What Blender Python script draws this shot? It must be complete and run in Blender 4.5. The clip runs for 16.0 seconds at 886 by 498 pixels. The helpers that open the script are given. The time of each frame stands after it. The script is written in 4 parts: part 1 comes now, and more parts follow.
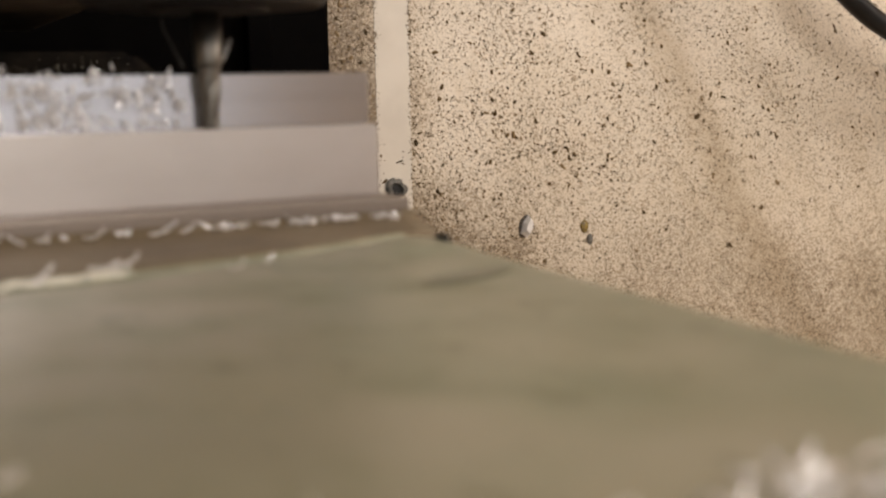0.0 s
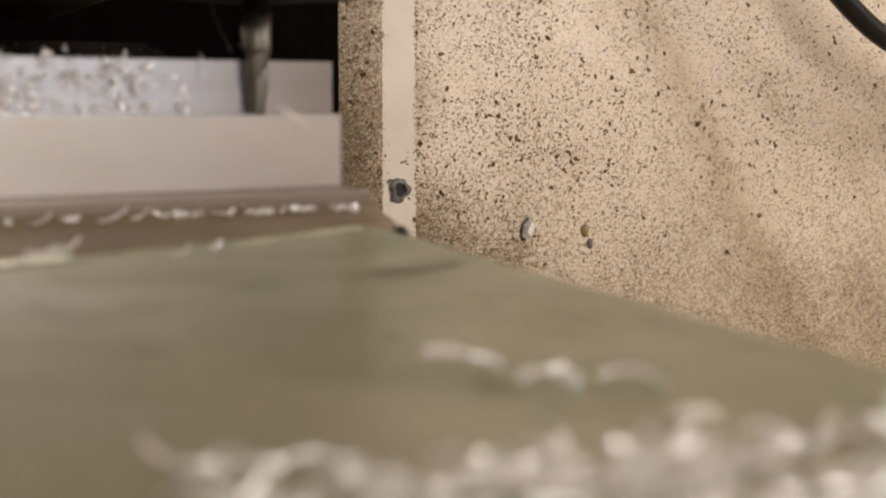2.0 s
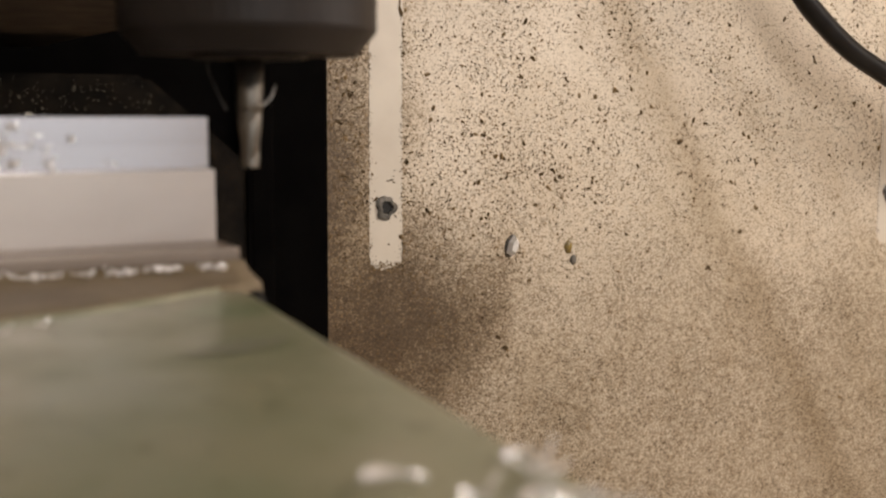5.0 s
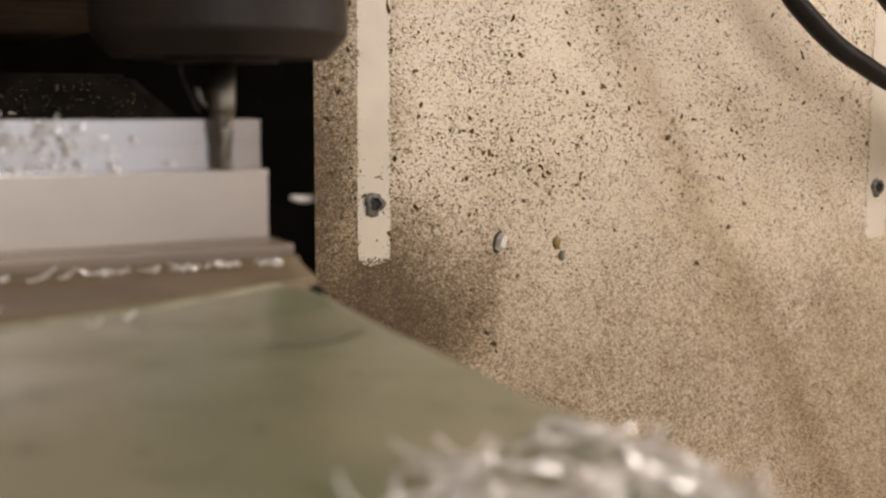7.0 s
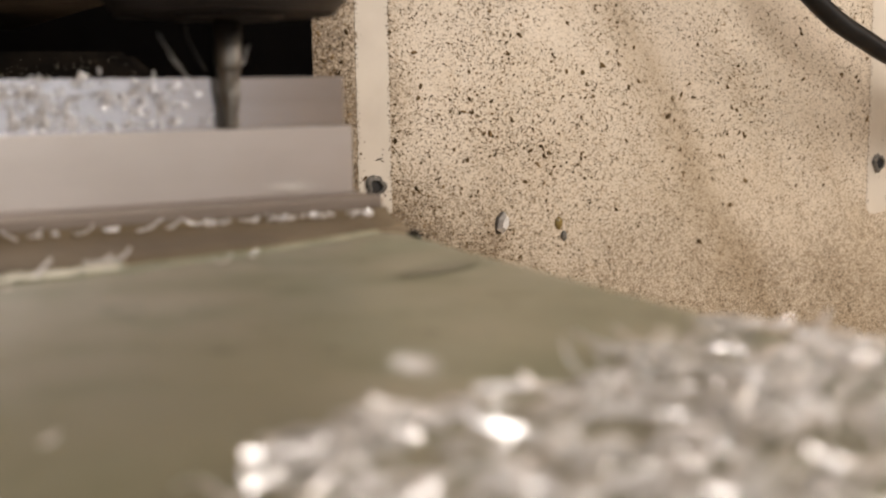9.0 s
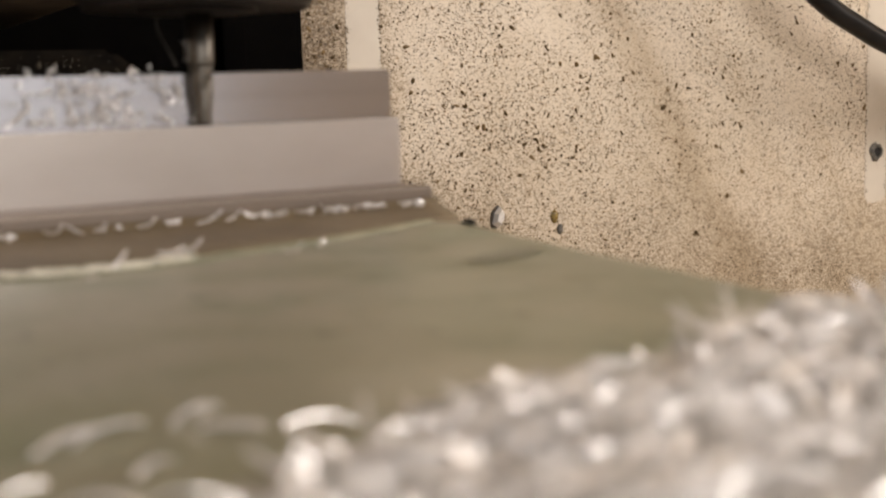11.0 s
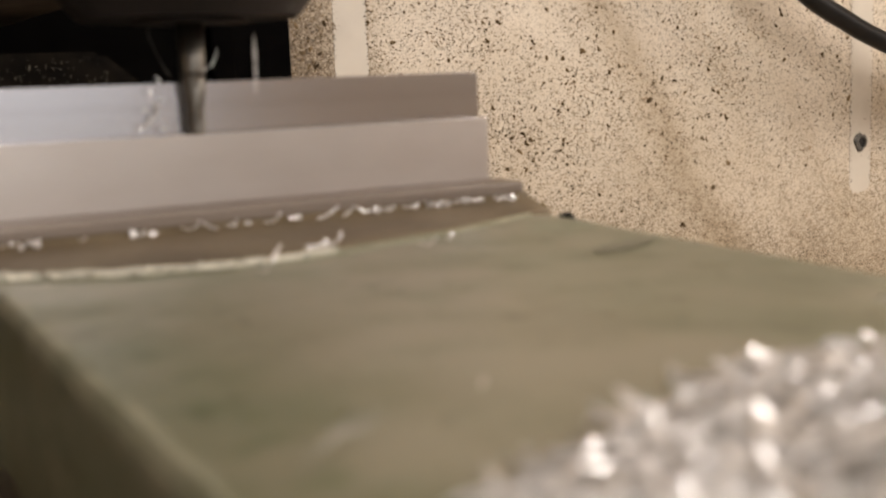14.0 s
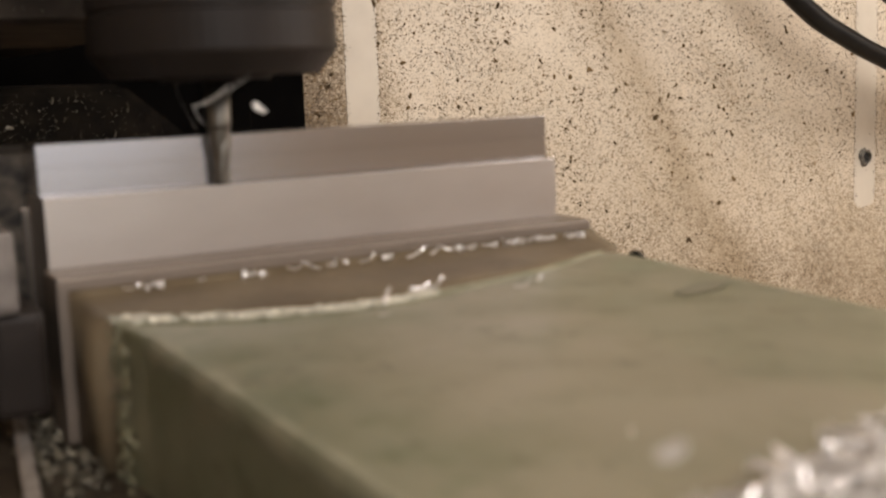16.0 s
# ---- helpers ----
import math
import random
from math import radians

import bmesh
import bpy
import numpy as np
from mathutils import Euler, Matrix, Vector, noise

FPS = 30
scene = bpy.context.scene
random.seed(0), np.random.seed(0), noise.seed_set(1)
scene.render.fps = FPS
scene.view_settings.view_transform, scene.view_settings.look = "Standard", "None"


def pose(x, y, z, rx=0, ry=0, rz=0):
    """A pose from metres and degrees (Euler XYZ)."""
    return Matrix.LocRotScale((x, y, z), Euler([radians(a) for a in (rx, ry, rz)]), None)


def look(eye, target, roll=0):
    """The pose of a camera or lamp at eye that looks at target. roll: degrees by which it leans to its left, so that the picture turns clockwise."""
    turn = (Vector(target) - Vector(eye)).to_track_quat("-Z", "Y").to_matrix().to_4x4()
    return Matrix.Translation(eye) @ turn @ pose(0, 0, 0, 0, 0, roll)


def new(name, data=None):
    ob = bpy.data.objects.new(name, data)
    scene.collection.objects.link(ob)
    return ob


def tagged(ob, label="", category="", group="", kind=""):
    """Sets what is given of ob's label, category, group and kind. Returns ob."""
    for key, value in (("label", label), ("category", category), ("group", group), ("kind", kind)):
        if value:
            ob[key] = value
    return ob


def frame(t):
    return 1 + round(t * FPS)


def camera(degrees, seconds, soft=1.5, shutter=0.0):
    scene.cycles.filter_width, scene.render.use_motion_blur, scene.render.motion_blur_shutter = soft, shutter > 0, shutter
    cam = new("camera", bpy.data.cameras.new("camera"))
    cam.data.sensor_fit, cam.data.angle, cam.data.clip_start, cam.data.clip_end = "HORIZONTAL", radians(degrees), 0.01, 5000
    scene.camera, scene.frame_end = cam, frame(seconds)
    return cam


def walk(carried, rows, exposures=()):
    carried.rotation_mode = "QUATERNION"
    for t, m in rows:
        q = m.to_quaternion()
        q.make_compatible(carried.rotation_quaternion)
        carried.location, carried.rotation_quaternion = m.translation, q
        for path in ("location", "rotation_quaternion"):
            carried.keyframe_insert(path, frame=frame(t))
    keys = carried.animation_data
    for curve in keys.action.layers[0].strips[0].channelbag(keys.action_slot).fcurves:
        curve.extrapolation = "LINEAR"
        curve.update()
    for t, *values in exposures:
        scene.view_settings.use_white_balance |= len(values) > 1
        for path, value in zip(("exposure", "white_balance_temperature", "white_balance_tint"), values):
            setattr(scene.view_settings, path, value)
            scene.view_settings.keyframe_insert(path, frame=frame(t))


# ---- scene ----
# ---- camera ----
PATH = [
    (0, -0.0781, -0.2625, 0.0067, 27.69, -7.60, -1.18), (0.5, -0.0767, -0.2570, 0.0001, 28.00, -7.59, -1.16), (1, -0.0816, -0.2590, 0.0012, 27.97, -7.74, -0.51),
    (1.5, -0.0863, -0.2556, 0.0017, 28.39, -7.46, 0.02), (2, -0.0917, -0.2594, 0.0032, 28.48, -7.30, 0.07), (2.5, -0.0933, -0.2665, 0.0101, 28.70, -7.24, 0.41),
    (3, -0.0958, -0.2728, 0.0143, 28.73, -7.45, 0.22), (3.5, -0.0961, -0.2721, 0.0139, 28.98, -7.15, 0.23), (4, -0.0972, -0.2708, 0.0148, 29.12, -7.21, 0.22),
    (6.5, -0.0964, -0.2743, 0.0172, 29.12, -7.12, 0.53), (7, -0.0932, -0.2769, 0.0181, 29.32, -7.47, 0.25), (7.5, -0.0910, -0.2812, 0.0183, 29.57, -7.94, -0.09),
    (8, -0.0927, -0.2807, 0.0231, 29.71, -8.32, -0.87), (8.5, -0.1003, -0.2765, 0.0145, 29.31, -7.77, -0.83), (9, -0.0955, -0.2747, 0.0083, 29.39, -7.76, -0.88),
    (11.5, -0.0880, -0.2710, 0.0073, 29.40, -8.11, -1.91), (12, -0.0904, -0.2683, 0.0063, 29.56, -8.43, -1.99), (12.5, -0.0882, -0.2655, 0.0084, 29.69, -8.42, -1.85),
    (13, -0.0879, -0.2733, 0.0114, 29.80, -8.52, -2.17), (13.5, -0.0869, -0.2745, 0.0117, 29.89, -8.46, -2.07), (14, -0.0906, -0.2764, 0.0119, 29.86, -8.53, -2.12),
    (14.5, -0.0881, -0.2763, 0.0139, 29.86, -8.84, -2.14), (15, -0.0909, -0.2816, 0.0169, 29.79, -8.47, -2.29), (15.5, -0.0950, -0.2800, 0.0214, 29.50, -8.41, -2.05),
    (16, -0.0978, -0.2859, 0.0246, 29.53, -8.36, -2.16),
]
cam = camera(41.79, 16.0, soft=2.25, shutter=0.9)
cam.data.dof.use_dof = True
cam.data.dof.focus_distance = 0.98
cam.data.dof.aperture_fstop = 21.5


def cam_pose(x, y, z, yaw, pitch, roll):
    a, b = radians(yaw), radians(pitch)
    way = Vector((math.sin(a) * math.cos(b), math.cos(a) * math.cos(b), math.sin(b)))
    return look((x, y, z), Vector((x, y, z)) + way, roll)


walk(cam, [(t, cam_pose(*r)) for t, *r in PATH])

# ---- light: two white LED panels, unseen, added at the front of the machine's enclosure ----
world = bpy.data.worlds.new("world")
scene.world = world
world.use_nodes = True
world.node_tree.nodes["Background"].inputs[0].default_value = (0.93, 0.94, 1.0, 1)
world.node_tree.nodes["Background"].inputs[1].default_value = 0.93


# assumed sources; the second is a fill that lifts the vise and chips
LAMPS = [((1.12, -0.54, 0.44), (0.80, 0.50, 0.10), 0.90, 0.50, 11.2), ((-0.10, -0.80, 0.36), (0.02, -0.08, -0.03), 0.26, 0.16, 3.3)]
for eye, target, sx, sy, watts in LAMPS:
    d = bpy.data.lights.new("added_light", "AREA")
    d.shape, d.size, d.size_y, d.energy, d.color = "RECTANGLE", sx, sy, watts, (1.0, 0.925, 0.865)
    new("added_light", d).matrix_world = look(eye, target)
scene.view_settings.exposure = 0.0


# ---- materials ----
def mat(name, c1, c2, scale=40.0, rough=0.6, metal=0.0, bump=0.1, fine=400.0, rvar=0.1, stretch=(1, 1, 1), spec=None, island=0.0, rand=0.0):
    """Two-scale mottled surface: large patches between two colours, fine grain in gloss and relief."""
    k = bpy.data.materials.new(name)
    k.use_nodes = True
    n, l = k.node_tree.nodes, k.node_tree.links
    b = n["Principled BSDF"]
    co = n.new("ShaderNodeTexCoord")
    mp = n.new("ShaderNodeMapping")
    mp.inputs["Scale"].default_value = stretch
    l.new(co.outputs["Object"], mp.inputs[0])
    big, sm = n.new("ShaderNodeTexNoise"), n.new("ShaderNodeTexNoise")
    big.inputs["Scale"].default_value, big.inputs["Detail"].default_value = scale, 6
    sm.inputs["Scale"].default_value, sm.inputs["Detail"].default_value = fine, 3
    l.new(mp.outputs[0], big.inputs["Vector"])
    l.new(mp.outputs[0], sm.inputs["Vector"])
    ramp = n.new("ShaderNodeMapRange")
    ramp.inputs[1].default_value, ramp.inputs[2].default_value = 0.35, 0.65
    l.new(big.outputs[0], ramp.inputs[0])
    mix = n.new("ShaderNodeMix")
    mix.data_type = "RGBA"
    mix.inputs[6].default_value, mix.inputs[7].default_value = (*c1, 1), (*c2, 1)
    l.new(ramp.outputs[0], mix.inputs[0])
    out = mix.outputs[2]
    if island or rand:
        hv = n.new("ShaderNodeHueSaturation")
        if island:
            src = n.new("ShaderNodeNewGeometry").outputs["Random Per Island"]
        else:
            src = n.new("ShaderNodeObjectInfo").outputs["Random"]
        mr = n.new("ShaderNodeMapRange")
        mr.inputs[3].default_value, mr.inputs[4].default_value = 1 - (island or rand), 1 + (island or rand)
        l.new(src, mr.inputs[0])
        l.new(mr.outputs[0], hv.inputs["Value"])
        l.new(out, hv.inputs["Color"])
        out = hv.outputs[0]
    l.new(out, b.inputs["Base Color"])
    rr = n.new("ShaderNodeMapRange")
    rr.inputs[3].default_value, rr.inputs[4].default_value = rough - rvar, rough + rvar
    l.new(sm.outputs[0], rr.inputs[0])
    l.new(rr.outputs[0], b.inputs["Roughness"])
    b.inputs["Metallic"].default_value = metal
    if spec is not None:
        b.inputs["Specular IOR Level"].default_value = spec
    if bump:
        bp = n.new("ShaderNodeBump")
        bp.inputs["Strength"].default_value, bp.inputs["Distance"].default_value = bump, 0.001
        l.new(sm.outputs[0], bp.inputs["Height"])
        l.new(bp.outputs[0], b.inputs["Normal"])
    return k


def nodes_of(k):
    """Small helpers to write node sums in one line: tree, links, noise, maths, a soft step, and a coat over the base colour."""
    n, l = k.node_tree.nodes, k.node_tree.links
    geo = n.new("ShaderNodeTexCoord").outputs["Object"]

    def grain(scale, detail, rough=0.5, stretch=None):
        q = n.new("ShaderNodeTexNoise")
        q.inputs["Scale"].default_value, q.inputs["Detail"].default_value, q.inputs["Roughness"].default_value = scale, detail, rough
        src = geo
        if stretch:
            mp = n.new("ShaderNodeMapping")
            mp.inputs["Scale"].default_value = stretch
            l.new(geo, mp.inputs[0])
            src = mp.outputs[0]
        l.new(src, q.inputs["Vector"])
        return q.outputs[0]

    def m(op, a, c=0.0):
        q = n.new("ShaderNodeMath")
        q.operation = op
        for i, v in enumerate((a, c)):
            if isinstance(v, (int, float)):
                q.inputs[i].default_value = v
            else:
                l.new(v, q.inputs[i])
        return q.outputs[0]

    def soft(v, lo, hi):
        q = n.new("ShaderNodeMapRange")
        q.interpolation_type = "SMOOTHSTEP"
        q.inputs[1].default_value, q.inputs[2].default_value = lo, hi
        l.new(v, q.inputs[0])
        return q.outputs[0]

    def over(mask, amount, colour, blend="MULTIPLY"):
        b = n["Principled BSDF"].inputs["Base Color"]
        q = n.new("ShaderNodeMix")
        q.data_type, q.blend_type = "RGBA", blend
        q.inputs[7].default_value = (*colour, 1)
        l.new(m("MULTIPLY", mask, amount), q.inputs[0])
        l.new(b.links[0].from_socket, q.inputs[6])
        l.new(q.outputs[2], b)

    sep = n.new("ShaderNodeSeparateXYZ")
    l.new(geo, sep.inputs[0])
    return sep.outputs, grain, m, soft, over


def wall_paint():
    """Beige enamel with a slanting darker band, brown grime spattered round the corner by the column and a finer
    spatter all over.
    """
    k = mat("beige_enamel", (0.685, 0.598, 0.478), (0.600, 0.517, 0.400), 7, 0.5, 0, 0.10, 260, 0.1)
    (x, _, z), grain, m, soft, over = nodes_of(k)
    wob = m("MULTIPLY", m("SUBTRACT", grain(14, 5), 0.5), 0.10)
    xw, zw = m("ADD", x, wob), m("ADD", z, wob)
    # long darker band that slants down, with two fainter ones beside it
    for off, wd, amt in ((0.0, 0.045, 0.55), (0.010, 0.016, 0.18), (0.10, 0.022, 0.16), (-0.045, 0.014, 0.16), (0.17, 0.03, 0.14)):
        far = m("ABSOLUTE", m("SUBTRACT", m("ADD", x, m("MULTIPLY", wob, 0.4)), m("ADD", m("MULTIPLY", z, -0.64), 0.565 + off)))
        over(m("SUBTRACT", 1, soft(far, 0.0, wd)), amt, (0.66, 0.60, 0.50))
    # cloudy patches of old coolant
    over(soft(grain(8, 4, 0.55), 0.50, 0.66), 0.30, (0.80, 0.75, 0.66))
    over(soft(grain(22, 5, 0.6, (1.4, 1, 0.7)), 0.54, 0.70), 0.26, (0.78, 0.72, 0.62))
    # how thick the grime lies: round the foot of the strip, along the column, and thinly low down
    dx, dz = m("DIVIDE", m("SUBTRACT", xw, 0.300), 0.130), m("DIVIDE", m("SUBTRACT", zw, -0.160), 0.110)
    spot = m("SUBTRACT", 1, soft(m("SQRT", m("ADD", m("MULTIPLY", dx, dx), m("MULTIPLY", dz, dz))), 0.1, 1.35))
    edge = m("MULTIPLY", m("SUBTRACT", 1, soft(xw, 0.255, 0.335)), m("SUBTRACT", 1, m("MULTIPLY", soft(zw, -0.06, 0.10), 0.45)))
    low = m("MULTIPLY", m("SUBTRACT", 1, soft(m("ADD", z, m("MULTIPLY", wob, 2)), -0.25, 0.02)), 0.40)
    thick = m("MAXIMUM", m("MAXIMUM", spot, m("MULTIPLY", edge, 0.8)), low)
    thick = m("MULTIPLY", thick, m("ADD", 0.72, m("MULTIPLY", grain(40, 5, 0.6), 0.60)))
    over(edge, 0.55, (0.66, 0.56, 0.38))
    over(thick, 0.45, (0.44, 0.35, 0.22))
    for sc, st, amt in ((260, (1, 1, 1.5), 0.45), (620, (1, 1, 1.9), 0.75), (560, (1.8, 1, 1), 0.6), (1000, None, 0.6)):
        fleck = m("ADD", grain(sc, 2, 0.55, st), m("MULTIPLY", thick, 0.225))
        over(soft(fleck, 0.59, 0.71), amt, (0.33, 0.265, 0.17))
    return k


def vise_paint():
    """Oily green enamel: warm worn areas, greener ones, dark smudges and a film of oil that makes the gloss uneven."""
    k = mat("green_enamel", (0.182, 0.189, 0.114), (0.224, 0.216, 0.137), 45, 0.30, 0, 0.05, 120, 0.06)
    (x, y, _), grain, m, soft, over = nodes_of(k)
    over(soft(grain(17, 4, 0.55), 0.40, 0.60), 0.8, (0.272, 0.246, 0.170), "MIX")
    over(soft(grain(75, 5, 0.65), 0.54, 0.70), 0.38, (0.62, 0.70, 0.58))
    over(soft(grain(150, 3, 0.6, (1, 0.6, 1)), 0.60, 0.70), 0.65, (0.52, 0.56, 0.46))
    # teal stain at the far corner, darker smudges along the open edge
    far = m("SQRT", m("ADD", m("POWER", m("SUBTRACT", x, 0.012), 2), m("POWER", m("MULTIPLY", m("SUBTRACT", y, -0.060), 0.8), 2)))
    over(m("SUBTRACT", 1, soft(m("ADD", far, m("MULTIPLY", m("SUBTRACT", grain(160, 4), 0.5), 0.010)), 0.003, 0.012)), 0.7, (0.66, 0.84, 0.70))
    rim = m("SUBTRACT", 1, soft(m("ABSOLUTE", m("SUBTRACT", x, -0.105)), 0.0, 0.010))
    over(m("MULTIPLY", rim, soft(grain(120, 4, 0.6), 0.52, 0.62)), 0.6, (0.55, 0.68, 0.52))
    n, l = k.node_tree.nodes, k.node_tree.links
    l.new(m("ADD", 0.29, m("MULTIPLY", soft(grain(38, 5, 0.6), 0.35, 0.68), 0.12)), n["Principled BSDF"].inputs["Roughness"])
    return k


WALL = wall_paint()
PALE = mat("pale_enamel", (0.615, 0.555, 0.462), (0.55, 0.490, 0.405), 25, 0.45, 0, 0.04, 300)
BEIGE = mat("plain_beige_enamel", (0.62, 0.52, 0.40), (0.55, 0.45, 0.33), 6, 0.5, 0, 0.05, 200)
BLACK = mat("black_paint", (0.0012, 0.001, 0.001), (0.0025, 0.0022, 0.002), 30, 0.8, 0, 0.1, 300, spec=0.02)
IRONDUST = mat("dusty_cast_iron", (0.010, 0.0085, 0.007), (0.085, 0.070, 0.054), 210, 0.7, 0, 0.6, 900, stretch=(1, 1, 2))
NOSE = mat("black_oxide_steel", (0.016, 0.0122, 0.0102), (0.027, 0.0206, 0.0172), 20, 0.5, 0.0, 0.05, 500, spec=0.18)
TOOLST = mat("tool_steel", (0.135, 0.122, 0.104), (0.19, 0.175, 0.152), 200, 0.45, 1.0, 0.1, 900)
ALU = mat("sawn_aluminium", (0.500, 0.449, 0.404), (0.530, 0.480, 0.436), 40, 0.42, 1.0, 0.05, 500, 0.06, (1, 1, 2.5))
CUT = mat("freshly_milled_aluminium", (0.57, 0.542, 0.533), (0.63, 0.600, 0.592), 30, 0.24, 1.0, 0.03, 260, 0.04, (0.04, 1, 7))
PLATE = mat("oily_ground_steel", (0.175, 0.140, 0.112), (0.215, 0.174, 0.140), 50, 0.45, 0.35, 0.06, 400, 0.08, (0.3, 1, 1))
DOOR = mat("grey_enamel", (0.56, 0.51, 0.46), (0.62, 0.565, 0.51), 6, 0.5, 0, 0.05, 200)
COVER = mat("oily_black_steel", (0.0038, 0.0028, 0.0019), (0.0135, 0.0098, 0.0062), 90, 0.85, 0, 0.4, 900, spec=0.12)
HEADPAINT = mat("dusty_black_paint", (0.040, 0.031, 0.024), (0.105, 0.083, 0.065), 70, 0.7, 0, 0.3, 900, spec=0.2)
GRIME = mat("oily_grime", (0.030, 0.022, 0.015), (0.085, 0.066, 0.046), 160, 0.5, 0, 0.5, 700)
JAWST = mat("ground_steel", (0.185, 0.160, 0.137), (0.24, 0.208, 0.178), 50, 0.36, 1.0, 0.08, 400, 0.08, (0.3, 1, 1))
IRON = mat("oily_cast_iron", (0.122, 0.090, 0.052), (0.172, 0.132, 0.080), 45, 0.55, 0.0, 0.12, 350)
GREEN = vise_paint()
WORN = mat("worn_green_enamel", (0.205, 0.207, 0.138), (0.315, 0.300, 0.212), 110, 0.5, 0, 0.1, 400)
OIL = mat("oil_film", (0.165, 0.168, 0.112), (0.19, 0.185, 0.128), 90, 0.4, 0, 0.05, 200)
CHIP = mat("aluminium_chip", (0.87, 0.85, 0.83), (0.94, 0.92, 0.90), 300, 0.28, 0.50, 0.1, 1500, 0.08, island=0.12)
SWARF = mat("dull_aluminium_chip", (0.66, 0.635, 0.60), (0.76, 0.735, 0.70), 300, 0.35, 0.3, 0.1, 1500, 0.08)
CRUST = mat("chip_crust", (0.46, 0.44, 0.35), (0.70, 0.67, 0.57), 300, 0.40, 0.3, 0.3, 1500, island=0.45)
FLAKE = mat("brown_flake", (0.075, 0.050, 0.025), (0.205, 0.142, 0.078), 60, 0.8, 0, 0, 400, island=0.5, spec=0.1)
SIDECRUST = mat("oily_green_crust", (0.15, 0.145, 0.080), (0.34, 0.32, 0.21), 260, 0.4, 0.1, 0.3, 1200, island=0.35)
DULL = mat("dull_grey_steel", (0.12, 0.104, 0.092), (0.23, 0.20, 0.178), 130, 0.5, 0.3, 0.3, 700)
RAIL = mat("worn_bare_steel", (0.42, 0.38, 0.34), (0.60, 0.55, 0.50), 200, 0.45, 0.2, 0.4, 900)
BEDCHIP = mat("oily_chip", (0.16, 0.14, 0.10), (0.36, 0.33, 0.26), 300, 0.35, 0.4, 0.3, 1500, island=0.5)
BROWNOIL = mat("ochre_resin", (0.25, 0.18, 0.05), (0.16, 0.11, 0.04), 300, 0.25, 0, 0.1, 900)
RUBBER = mat("black_cable_rubber", (0.006, 0.005, 0.0048), (0.010, 0.009, 0.0085), 60, 0.42, 0, 0.05, 700, spec=0.18)
SEAL = mat("grey_sealant", (0.060, 0.054, 0.045), (0.155, 0.140, 0.118), 250, 0.55, 0.2, 0.3, 900)
# black that carries the shade of recesses in its colour
HOLE_SHADE = mat("hole_shade_black", (0.006, 0.005, 0.004), (0.01, 0.009, 0.008), 100, 0.7, 0, 0, 300)
GLOW = bpy.data.materials.new("led_diffuser")
GLOW.use_nodes = True
GLOW.node_tree.nodes["Principled BSDF"].inputs["Emission Color"].default_value = (1, 0.935, 0.93, 1)
GLOW.node_tree.nodes["Principled BSDF"].inputs["Emission Strength"].default_value = 2.0


# ---- mesh helpers ----
def mesh_of(name, bm, material):
    me = bpy.data.meshes.new(name)
    bm.normal_update()
    bm.to_mesh(me)
    bm.free()
    me.materials.append(material)
    return me


def part(name, bm, material, parent=None, label="", smooth=False):
    me = mesh_of(name, bm, material)
    if smooth:
        for q in me.polygons:
            q.use_smooth = True
    o = new(name, me)
    o.parent = parent
    if label:
        o["label"] = label
    return o


def block(a, b, bevel=0.0, seg=2, bm=None):
    bm = bm or bmesh.new()
    vs = bmesh.ops.create_cube(bm, size=1)["verts"]
    for v in vs:
        v.co = [a[i] + (v.co[i] + 0.5) * (b[i] - a[i]) for i in range(3)]
    if bevel:
        es = {e for v in vs for e in v.link_edges}
        bmesh.ops.bevel(bm, geom=list(es), offset=bevel, segments=seg, affect="EDGES", profile=0.6)
    return bm


def lathe(profile, n=48, bm=None, cx=0, cy=0):
    """A closed body of revolution about the upright axis, from (radius, height) pairs."""
    bm = bm or bmesh.new()
    rings = []
    for r, z in profile:
        rings.append([bm.verts.new((cx + r * math.cos(6.28318 * i / n), cy + r * math.sin(6.28318 * i / n), z)) for i in range(n)])
    for a, b in zip(rings, rings[1:]):
        for i in range(n):
            bm.faces.new((a[i], a[(i + 1) % n], b[(i + 1) % n], b[i]))
    bm.faces.new(rings[0][::-1])
    bm.faces.new(rings[-1])
    bmesh.ops.recalc_face_normals(bm, faces=bm.faces)
    return bm


def prism(outline, z0, z1, bevel=0.0):
    """An upright slab over an outline of (x, y) points."""
    bm = bmesh.new()
    lo = [bm.verts.new((x, y, z0)) for x, y in outline]
    hi = [bm.verts.new((x, y, z1)) for x, y in outline]
    k = len(outline)
    for i in range(k):
        bm.faces.new((lo[i], lo[(i + 1) % k], hi[(i + 1) % k], hi[i]))
    bm.faces.new(lo[::-1])
    top = bm.faces.new(hi)
    bmesh.ops.recalc_face_normals(bm, faces=bm.faces)
    if bevel:
        bmesh.ops.bevel(bm, geom=list(top.edges), offset=bevel, segments=3, affect="EDGES", profile=0.6)
    return bm


